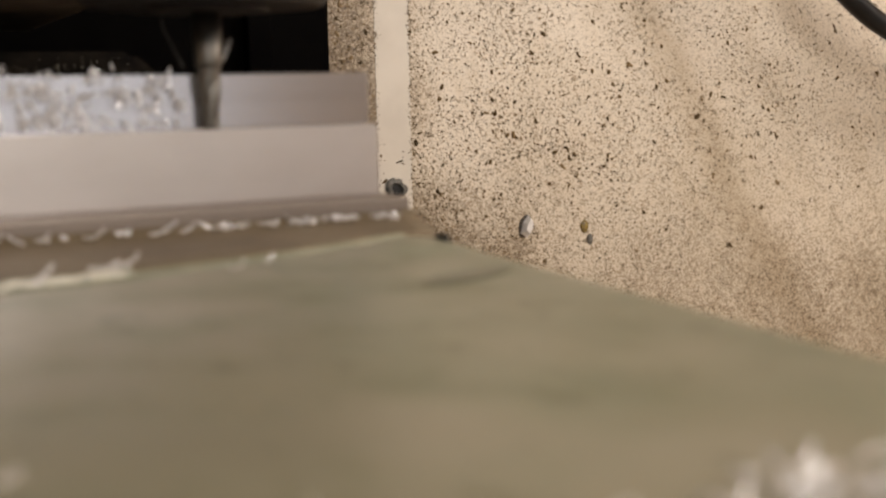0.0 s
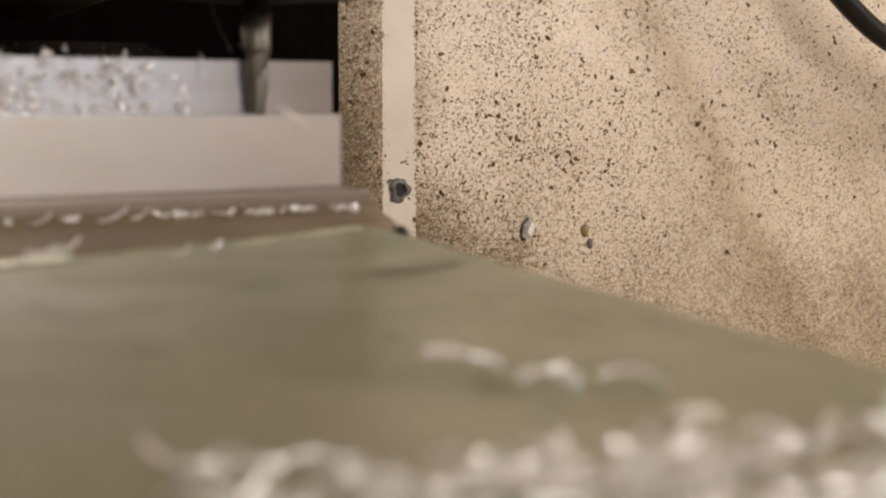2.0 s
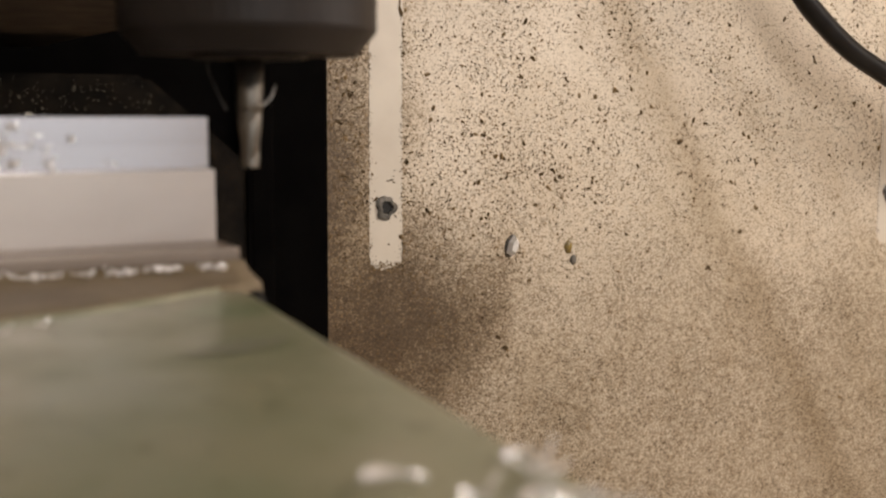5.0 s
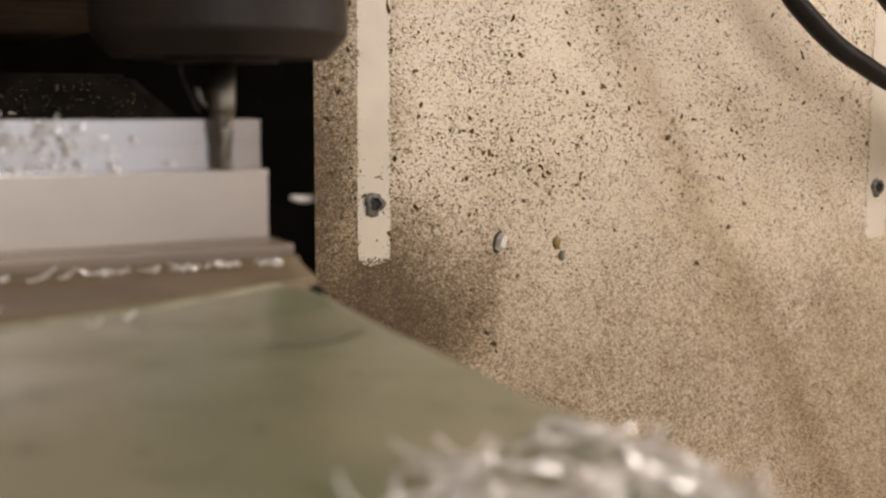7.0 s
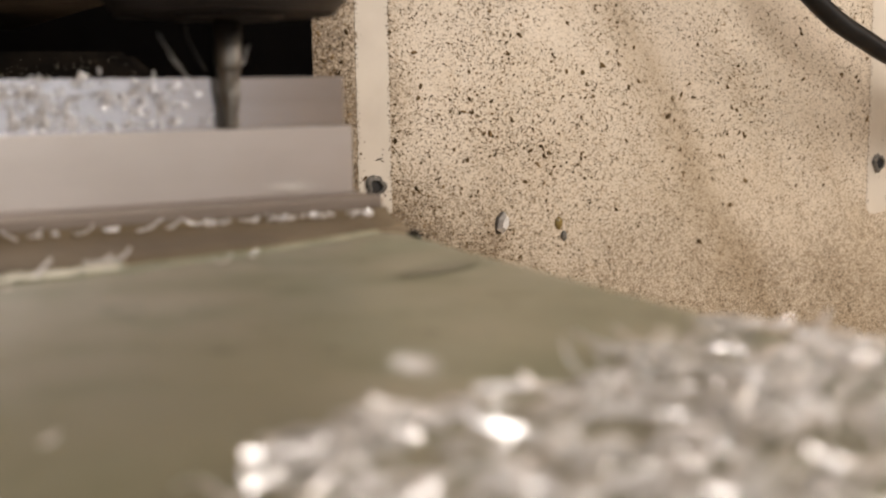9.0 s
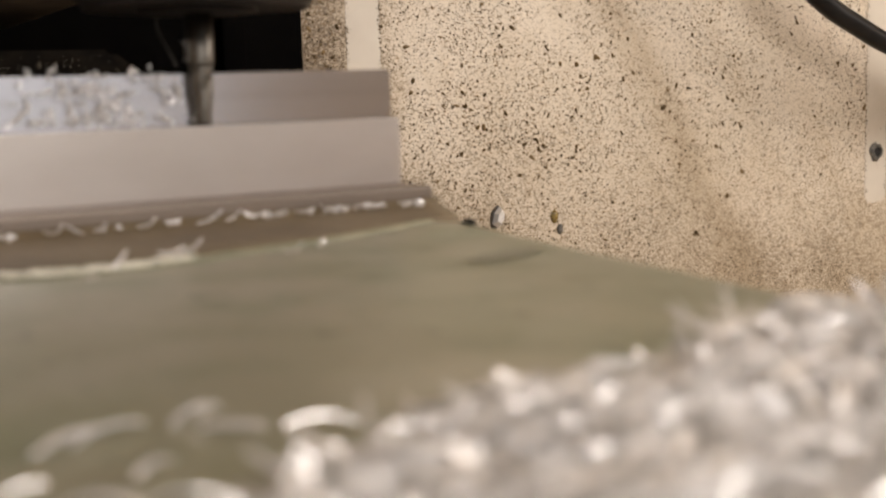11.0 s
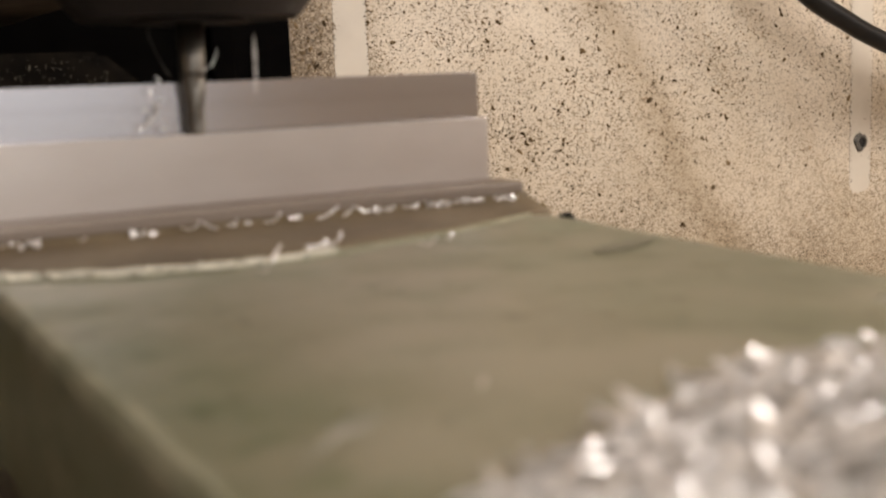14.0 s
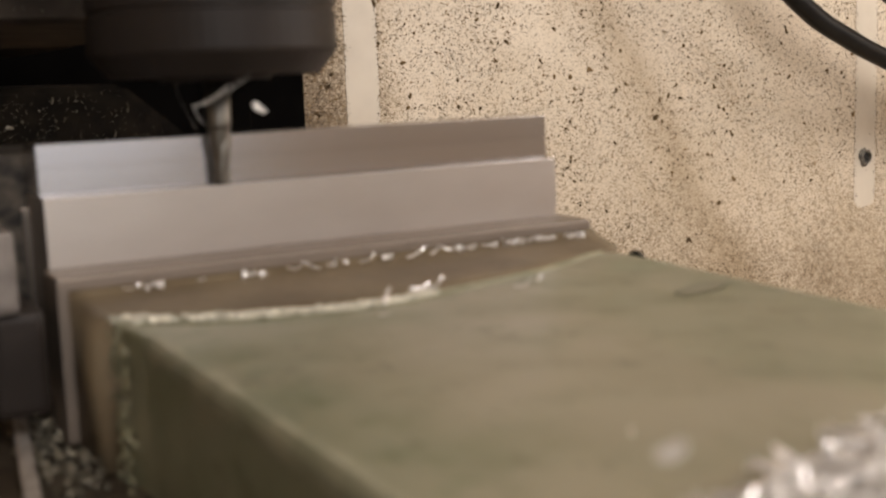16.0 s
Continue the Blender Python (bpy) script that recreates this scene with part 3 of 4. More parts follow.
def vise():
    v = tagged(new("vise"), "green enamelled machine vise clamping the aluminium bar", "vise")
    deck = [(x, y) for x, y in BACK] + [(0.0225, -0.0450), (0.0175, -0.095), (0.0145, -0.137), (0.0122, -0.165), (0.0085, -0.296), (0.003, -0.303), (-0.110, -0.305), (-0.1160, -0.298), (-0.1158, -0.160), (-0.1148, -0.112), (-0.1135, -0.060)]
    jaw = part("moving_jaw", prism(deck[::-1], -0.110, -0.0236, 0.0016), GREEN, v, "green enamelled jaw casting")
    # bare ledge between jaw plate and paint
    bm = bmesh.new()
    cols = []
    xs = [-0.1185 + 0.1485 * i / 30 for i in range(31)]
    for x in xs:
        yb = -0.030
        for (xa, ya), (xb, yb2) in zip(BACK, BACK[1:]):
            if xa <= x <= xb:
                yb = ya + (yb2 - ya) * (x - xa) / (xb - xa)
        if x < BACK[0][0]:
            yb = -0.041
        if x > 0.0185:
            yb = -0.0365 + (x - 0.0185) * 0.75
        col = [bm.verts.new((x, -0.0182, -0.056)), bm.verts.new((x, -0.0182, -0.0199)), bm.verts.new((x, -0.0187, -0.0209)), bm.verts.new((x, -0.0200, -0.0216))]
        for s in (0.35, 0.7, 1.0):
            y = -0.0200 + (yb - 0.0012 + 0.0200) * s
            col.append(bm.verts.new((x, y, -0.0218 - 0.0020 * s)))
        col.append(bm.verts.new((x, yb - 0.0022, -0.056)))
        cols.append(col)
    for a, b in zip(cols, cols[1:]):
        for j in range(8):
            bm.faces.new((a[j], a[(j + 1) % 8], b[(j + 1) % 8], b[j]))
    bm.faces.new(cols[0][::-1])
    bm.faces.new(cols[-1])
    bmesh.ops.recalc_face_normals(bm, faces=bm.faces)
    part("machined_ledge", bm, IRON, v, "bare oily cast-iron ledge", True)
    # worn rounded edge where the paint ends
    bm = bmesh.new()
    cols = []
    for (x, y), (x2, y2) in zip(BACK[:-2], BACK[1:-1]):
        for k in range(6):
            q, p = x + (x2 - x) * k / 6, y + (y2 - y) * k / 6
            w = (0.0010 + 0.0048 * min(1.0, max(0.0, (-0.015 - q) / 0.085))) * (1 + 0.35 * noise.noise(Vector((q * 220, 3.3, 0))) + 0.25 * noise.noise(Vector((q * 700, 1.3, 0))))
            cols.append([bm.verts.new((q, p + e, h)) for e, h in ((0.0006, -0.0262), (0.0006, -0.0240), (-0.0004, -0.0229), (-0.0010 - w, -0.0234), (-0.0010 - w, -0.0262))])
    for a, b in zip(cols, cols[1:]):
        for j in range(5):
            bm.faces.new((a[j], a[(j + 1) % 5], b[(j + 1) % 5], b[j]))
    bm.faces.new(cols[0][::-1])
    bm.faces.new(cols[-1])
    bmesh.ops.recalc_face_normals(bm, faces=bm.faces)
    part("worn_edge", bm, WORN, jaw, "pale worn paint edge")
    bm = bmesh.new()
    cols = []
    side = [(-0.1136, -0.0620), (-0.1148, -0.112), (-0.1158, -0.160), (-0.1160, -0.240)]
    for (x, y), (x2, y2) in zip(side, side[1:]):
        for k in range(24):
            q, p = x + (x2 - x) * k / 24, y + (y2 - y) * k / 24
            w = 0.0013 * (1 + 1.3 * noise.noise(Vector((p * 150, 8.3, 0))) + 0.6 * noise.noise(Vector((p * 500, 2.3, 0))))
            cols.append([bm.verts.new((q + e, p, h)) for e, h in ((-0.0002, -0.0275), (-0.0002, -0.0250), (0.0004, -0.0239), (0.0012, -0.0233), (0.0016 + max(w, 0), -0.0234), (0.0016 + max(w, 0), -0.0275))])
    for a, b in zip(cols, cols[1:]):
        for j in range(6):
            bm.faces.new((a[j], a[(j + 1) % 6], b[(j + 1) % 6], b[j]))
    bm.faces.new(cols[0][::-1])
    bm.faces.new(cols[-1])
    bmesh.ops.recalc_face_normals(bm, faces=bm.faces)
    part("worn_edge", bm, WORN, jaw, "pale worn paint edge")
    part("jaw_plate", block((-0.121, -0.0180, -0.056), (0.0290, -0.0016, -0.0170), 0.0008), PLATE, v, "oily ground steel jaw plate")
    part("fixed_jaw", block((-0.1285, 0.0205, -0.090), (0.020, 0.070, 0.0100), 0.002), IRONDUST, v, "dark dusty fixed jaw")
    part("fixed_jaw_plate", block((-0.1205, 0.0192, -0.056), (0.0180, 0.0204, -0.004), 0.0003), JAWST, v)
    part("bed", block((-0.146, -0.300, -0.110), (0.010, 0.090, -0.0575), 0.003), GRIME, v, "grimy oily vise bed")
    part("stop_bar", block((-0.1372, -0.033, -0.0212), (-0.1314, 0.022, -0.0036), 0.0012), DULL, v, "dull grey steel stop bar")
    part("end_block", block((-0.1372, -0.0285, -0.0450), (-0.1256, 0.024, -0.0216), 0.0022), NOSE, v, "dark block under the stop bar")
    bm = block((-0.0016, -0.090, -0.0574), (0.0016, 0.090, -0.0530), 0.0005)
    bmesh.ops.subdivide_edges(bm, edges=[e for e in bm.edges if abs(e.verts[0].co.y - e.verts[1].co.y) > 0.1], cuts=40)
    for q in bm.verts:
        q.co.x += 0.0005 * noise.noise(Vector((q.co.y * 260, q.co.z * 90, 4)))
    part("side_rail", bm, RAIL, v, "worn grey rail along the vise bed").matrix_basis = pose(-0.1342, -0.0426, 0, 0, 0, -7.6)
    for k, y in enumerate((-0.060, -0.1)):
        part("screw", lathe([(0.004, 0), (0.004, 0.003), (0.003, 0.004)], 14), JAWST, v).matrix_basis = pose(-0.1148 - 0.0004, y, -0.07, 0, -90)
    # no recess is cut: a black lump is coloured as the notch's shade
    bm = bmesh.new()
    bmesh.ops.create_icosphere(bm, subdivisions=2, radius=0.0020)
    for q in bm.verts:
        q.co = Vector((q.co.x * 0.5 - q.co.y * 0.15, q.co.y * 1.5, q.co.z * 0.9)) + 0.0004 * Vector((noise.noise(q.co * 900), 0, noise.noise(q.co * 700)))
    part("notch_shade", bm, HOLE_SHADE, v, "dark lump standing for the shade in a chipped notch", True).location = (0.0226, -0.0462, -0.0242)
    rides(v)
    table = tagged(new("machine_table"), "dark cast-iron machine table with T-slots", "machine table")
    for i in range(5):
        part("table_rail", block((-0.60, -0.20 + 0.075 * i, -0.15), (0.012, -0.20 + 0.075 * i + 0.060, -0.1102), 0.002), JAWST, table)
    part("table_core", block((-0.60, -0.20, -0.19), (0.012, 0.165, -0.1502)), BLACK, table)
    rides(table)
    sad = tagged(part("saddle", block((-0.25, -0.15, -0.62), (0.0, 0.2, -0.1905), 0.004), BLACK), "black machine saddle under the table", "saddle")
    return v


def workpiece():
    w = tagged(new("workpiece"), "aluminium bar with a milled step clamped in the vise", "workpiece")
    part("lower_bar", block((-0.119, -0.0012, -0.050), (0.0288, 0.0190, -0.0003), 0.00015), ALU, w, "dull sawn aluminium face")
    part("step_floor", block((-0.119, -0.0011, -0.00028), (0.0287, 0.0031, 0.0), 0.0001), CUT, w, "bright milled floor of the step")
    bm = block((-0.119, 0.0032, -0.0002), (0.0286, 0.0190, 0.0124), 0.00012)
    part("upper_bar", bm, CUT, w, "bright freshly milled aluminium shoulder")
    # faint pass line left by the cutter
    part("pass_line", block((-0.119, 0.00302, 0.0062), (0.0285, 0.00325, 0.0064)), CUT, w)
    rides(w)


RIM = [(-0.100, -0.197), (-0.088, -0.191), (-0.070, -0.181), (-0.050, -0.1735), (-0.030, -0.172), (-0.015, -0.1645), (0.0, -0.161), (0.008, -0.156), (0.014, -0.163)]


EARLY_RIM = [(-0.090, -0.176), (-0.056, -0.183), (-0.040, -0.190), (-0.026, -0.194), (-0.016, -0.195), (-0.008, -0.191), (0.014, -0.186)]
LATE_RIM = [(-0.106, -0.213), (-0.096, -0.203), (-0.085, -0.1945), (-0.070, -0.188), (-0.050, -0.186), (-0.030, -0.182), (-0.015, -0.177), (0.0, -0.172), (0.014, -0.176)]


def rim_at(x, rim):
    for (a, p), (b, q) in zip(rim, rim[1:]):
        if a <= x <= b:
            return p + (q - p) * (x - a) / (b - a)
    return -0.197


def heap(seed, count, x0, x1, setback, slope, top, label, front=-0.203, size=1.0, rim=RIM):
    """A heap of bright chips on the front of the vise, behind a ragged rim: single chips, and past 300 one joined rest."""
    rng = random.Random(seed)
    base = tagged(new("chip_heap"), label, "metal chips", "heaps of chips")
    pool = []
    for _ in range(28):
        bm = bmesh.new()
        curl(bm, Matrix.Identity(4), rng.uniform(0.007, 0.016) * size, rng.uniform(0.0005, 0.0012) * size, rng.uniform(0.5, 2.6), rng.uniform(-1.6, 1.6), n=9)
        pool.append(mesh_of("chip", bm, CHIP))
    rest = bmesh.new()
    n = 0
    while n < count:
        x = rng.uniform(x0, x1)
        d = -0.002 + rng.random() ** 1.25 * (rim_at(x, rim) - setback - front)
        if d < rng.uniform(-0.003, 0.003):
            continue
        y = rim_at(x, rim) - setback - d
        h = min(top, max(0.0, d) * slope) * (0.4 + 0.6 * min(1, max(0, (x - x0) / 0.05)))
        h *= 0.8 + 0.6 * noise.noise(Vector((x * 120, y * 120, seed)))
        z = -0.0230 + rng.uniform(0, 1) ** 0.6 * max(h, 0.0003)
        lie = pose(x, y, z + 0.0007) @ pose(0, 0, 0, rng.choice((0, 180, 180, 90, -90)) + rng.gauss(0, 24), rng.gauss(0, 12), rng.gauss(0, 45))
        if n < 300:
            c = new("chip", rng.choice(pool))
            c.parent = base
            c.matrix_basis = lie
        else:
            curl(rest, lie, rng.uniform(0.007, 0.016) * size, rng.uniform(0.0005, 0.0012) * size, rng.uniform(0.5, 2.6), rng.uniform(-1.6, 1.6), n=9)
        n += 1
    if count > 300:
        tagged(part("loose_swarf", rest, CHIP, base), kind="stuff")
    else:
        rest.free()
    return base


def pile():
    # scatter that is shaken up from the front, and the right-hand part that creeps on later
    JUMPERS.append(("creep", heap(3, 105, -0.063, -0.030, 0.0, 0.06, 0.0012, "thin scatter of curled aluminium chips on the green vise", -0.212, 0.46, EARLY_RIM), [(0.0, -0.012), (0.5, -0.0085), (0.9, 0.0), (2.3, 0.0), (2.6, -0.010), (4.0, -0.010), (5.5, -0.012), (16.0, -0.012)], 0))
    JUMPERS.append(("creep", heap(4, 120, -0.032, 0.0095, 0.0, 0.08, 0.0016, "loose bright curled aluminium chips on the green vise", -0.216, 0.5, EARLY_RIM), [(0.0, -0.006), (0.5, -0.004), (0.9, 0.0), (2.3, 0.0), (2.7, 0.006), (3.2, 0.016), (4.1, 0.019), (6.0, 0.014), (16.0, 0.006)], 0))
    JUMPERS.append(("slide", heap(6, 180, -0.075, 0.0095, 0.004, 0.12, 0.0035, "low heap of bright curled aluminium chips on the vise", -0.222), 4.5, 6.1))
    JUMPERS.append(("slide", heap(5, 700, -0.104, 0.0095, 0.0, 0.55, 0.0070, "heap of bright curled aluminium chips on the vise", -0.235, rim=LATE_RIM), 9.6, 11.0))


def crusts():
    """Chips caught along the paint edge and in the corner below the jaw plate."""
    rng = random.Random(21)
    bm = bmesh.new()
    for _ in range(1500):
        x = rng.uniform(-0.1145, -0.040)
        y = 0
        for (xa, ya), (xb, yb) in zip(BACK, BACK[1:]):
            if xa <= x <= xb:
                y = ya + (yb - ya) * (x - xa) / (xb - xa)
        if noise.noise(Vector((x * 160, 1.5, 0))) < -0.32:
            continue
        lie = pose(0, 0, 0, rng.uniform(-35, 35), rng.uniform(-15, 15), rng.uniform(-30, 40))
        curl(bm, Matrix.Translation((x, y - rng.random() ** 1.4 * (0.0008 + 0.0045 * min(1.0, max(0.0, (-0.015 - x) / 0.085))), -0.0231 + rng.uniform(-0.0005, 0.0002))) @ lie, rng.uniform(0.0012, 0.0034), rng.uniform(0.0005, 0.0010), rng.uniform(0, 1.2), 0.5, 0.0003, 3)
    for _ in range(90):
        x = -0.1150 + 0.011 * rng.random()
        y = -0.0400 - (x + 0.1150) * 0.62
        curl(bm, Matrix.Translation((x, y + rng.gauss(-0.0012, 0.0010), -0.0232 + rng.uniform(-0.0006, 0.0003))) @ pose(0, 0, 0, rng.uniform(-35, 35), rng.uniform(-15, 15), rng.uniform(-60, 20)), rng.uniform(0.0010, 0.0026), rng.uniform(0.0006, 0.0011), rng.uniform(0, 1.2), 0.5, 0.0003, 3)
    rides(tagged(part("edge_crust", bm, CRUST), "pale crust of fine chips along the green paint edge", "chip crust", kind="stuff"))
    bm = bmesh.new()
    for _ in range(120):
        x = rng.uniform(-0.112, 0.027)
        if noise.noise(Vector((x * 130, 7.5, 0))) < 0.04:
            continue
        curl(bm, Matrix.Translation((x, -0.0202 + rng.gauss(0, 0.0006), -0.0211 + rng.uniform(0, 0.0006))) @ any_turn(rng), rng.uniform(0.0009, 0.0026), rng.uniform(0.0004, 0.0008), rng.uniform(0, 2), 0.5, 0.0002, 3)
    for _ in range(170):
        x = rng.uniform(-0.050, 0.027)
        if noise.noise(Vector((x * 240, 2.5, 0))) > 0.05:
            curl(bm, Matrix.Translation((x, -0.0205 + rng.gauss(0, 0.0007), -0.0211 + rng.uniform(0, 0.0008))) @ any_turn(rng), rng.uniform(0.0006, 0.0016), rng.uniform(0.0003, 0.0006), rng.uniform(0, 2), 0.5, 0.0002, 3)
    rides(tagged(part("corner_chips", bm, CHIP), "fine bright chips below the steel jaw plate", "chip dust", kind="stuff"))
    bm = bmesh.new()
    for _ in range(170):
        z = rng.uniform(-0.085, -0.026)
        curl(bm, Matrix.Translation((-0.1153 - 0.0006, -0.050 + rng.gauss(0, 0.0030), z)) @ any_turn(rng), rng.uniform(0.001, 0.003), rng.uniform(0.0005, 0.0012), 1, 0.5, 0.0003, 3)
    rides(tagged(part("side_chips", bm, SIDECRUST), "chips stuck down the side of the green vise", "chip crust", kind="stuff"))
    bm = bmesh.new()
    for _ in range(120):
        any_curl(bm, Matrix.Translation((rng.uniform(-0.131, -0.1195), rng.uniform(-0.054, 0.012), -0.0572 + rng.uniform(0.0004, 0.0035))) @ any_turn(rng), rng, rng.uniform(0.25, 0.5), 1.6)
    rides(tagged(part("bed_chips", bm, BEDCHIP), "dull metal chips lying on the vise bed", "metal chips", kind="stuff"))


def single_chips():
    """Chips that lie apart on the ledge and on the green deck."""
    rng = random.Random(9)
    spots = [(-0.1055, -0.0214, -0.0213, 0.35), (-0.0982, -0.0208, -0.0213, 0.4), (-0.0881, -0.0214, -0.0213, 0.35), (-0.0757, -0.0208, -0.0213, 0.5), (-0.0638, -0.0214, -0.0213, 0.75), (-0.0595, -0.0208, -0.0213, 0.6), (-0.0545, -0.0214, -0.0213, 0.6),
             (-0.0440, -0.0214, -0.0213, 0.8), (-0.0385, -0.0208, -0.0213, 0.6), (-0.0301, -0.0208, -0.0213, 0.8), (-0.0251, -0.0214, -0.0213, 0.6), (-0.0200, -0.0214, -0.0213, 0.6), (-0.0148, -0.0208, -0.0213, 0.5), (-0.0080, -0.0214, -0.0213, 0.5), (-0.0015, -0.0202, -0.0213, 0.5), (0.010, -0.0208, -0.0213, 0.4), (0.020, -0.0214, -0.0213, 0.4),
             (-0.0618, -0.0650, -0.0226, 0.8), (-0.0503, -0.0600, -0.0225, 0.62), (-0.0466, -0.0605, -0.0222, 0.7), (-0.0239, -0.0680, -0.0228, 0.6), (-0.0306, -0.0720, -0.0228, 0.6), (-0.0695, -0.0800, -0.0228, 0.4),
             (-0.0806, -0.1720, -0.0222, 0.4)]
    for x, y, z, s in spots:
        bm = bmesh.new()
        s *= 0.85 if y > -0.1 else 0.8
        curl(bm, pose(0, 0, 0, rng.uniform(-40, 40), rng.uniform(-25, 25), rng.uniform(-60, 60)), rng.uniform(0.008, 0.012) * s, rng.uniform(0.0008, 0.0012) * s, rng.uniform(0.8, 2.6), rng.uniform(-1, 1))
        lb = "bright curled aluminium chip on the oily ledge" if y > -0.03 else "bright curled aluminium chip on the green vise"
        rides(tagged(part("metal_chip", bm, CHIP), lb, "metal chip", "loose chips on the vise"), x, y, z + 0.0006)
    # broad bright chips on top of the last heap
    for x, y, z, turn, size in ((-0.0728, -0.2005, -0.0185, -38, 1.0), (-0.0560, -0.1960, -0.0170, 25, 0.7), (-0.0330, -0.1890, -0.0165, 10, 0.8), (-0.0190, -0.1850, -0.0160, -25, 0.7)):
        bm = bmesh.new()
        curl(bm, pose(0, 0, 0, 180 + 28, 0, 0), 0.0085 * size, 0.0022 * size, 1.5, 0.3, n=10)
        JUMPERS.append(("slide", tagged(part("metal_chip", bm, CHIP), "broad bright curled aluminium chip on the heap", "metal chip", "loose chips on the vise"), (x, y, z, turn), None))
    # dark scuff on the deck
    bm = bmesh.new()
    bm.faces.new([bm.verts.new((0.0 + 0.010 * math.cos(a / 2.5) * (1 + 0.2 * math.sin(a * 3)), 0.0 + 0.0035 * math.sin(a / 2.5), 0)) for a in range(16)])
    rides(tagged(part("oil_spot", bm, OIL), "dark oily spot on the green vise", "oil spot"), 0.002, -0.094, -0.0233, 0, 0, 20)


def clumps():
    """Clumps of chips on the milled step: they ride with the bar until the cutter sweeps them off."""
    rng = random.Random(14)
    curls = []
    for _ in range(8):
        bm = bmesh.new()
        any_curl(bm, Matrix.Identity(4), rng, 0.46)
        curls.append(mesh_of("curl", bm, CHIP))
    for i in range(15):
        x = -0.0640 + 0.0048 * i + rng.uniform(-0.001, 0.001)
        o = tagged(new("chip_clump"), "clump of bright curled chips on the milled step", "metal chips", "chip clumps on the step")
        for _ in range(rng.choice((9, 12, 16, 20)) if x < -0.0155 else rng.choice((1, 2))):
            c = new("curl", rng.choice(curls))
            c.parent = o
            c.matrix_basis = Matrix.Translation((rng.gauss(0, 0.0030), rng.uniform(-0.0022, 0.0015), rng.uniform(0.001, 0.0140) * rng.uniform(0.7, 1.05))) @ any_turn(rng)
        JUMPERS.append(("clump", o, x, i))


def thrown(t, place, speed, length, width, bend):
    """One chip thrown off by the cutter: where it is at that time, its speed in metres a second, its length and width in millimetres."""
    rng = random.Random(int(t * 1000 + length * 77 + place[0] * 9999))
    bm = bmesh.new()
    curl(bm, Matrix.Identity(4), length / 1000, width / (400 if length >= 8 else 650), bend, rng.uniform(-0.8, 0.8), n=12)
    o = tagged(part("thrown_chip", bm, SWARF), "bright aluminium chip thrown off by the cutter", "metal chip", "thrown chips")
    ahead = Vector(speed).normalized()
    across = ahead.cross(Vector((0.45, 0.89, -0.1))).normalized()
    lie = Matrix((ahead, across, ahead.cross(across))).transposed().to_4x4() @ Matrix.Rotation(radians(62 if length >= 8 else rng.uniform(30, 55)) * (1 if across.z < 0 else -1), 4, "X")
    JUMPERS.append(("flight", o, (t, Vector(place), Vector(speed)), lie))


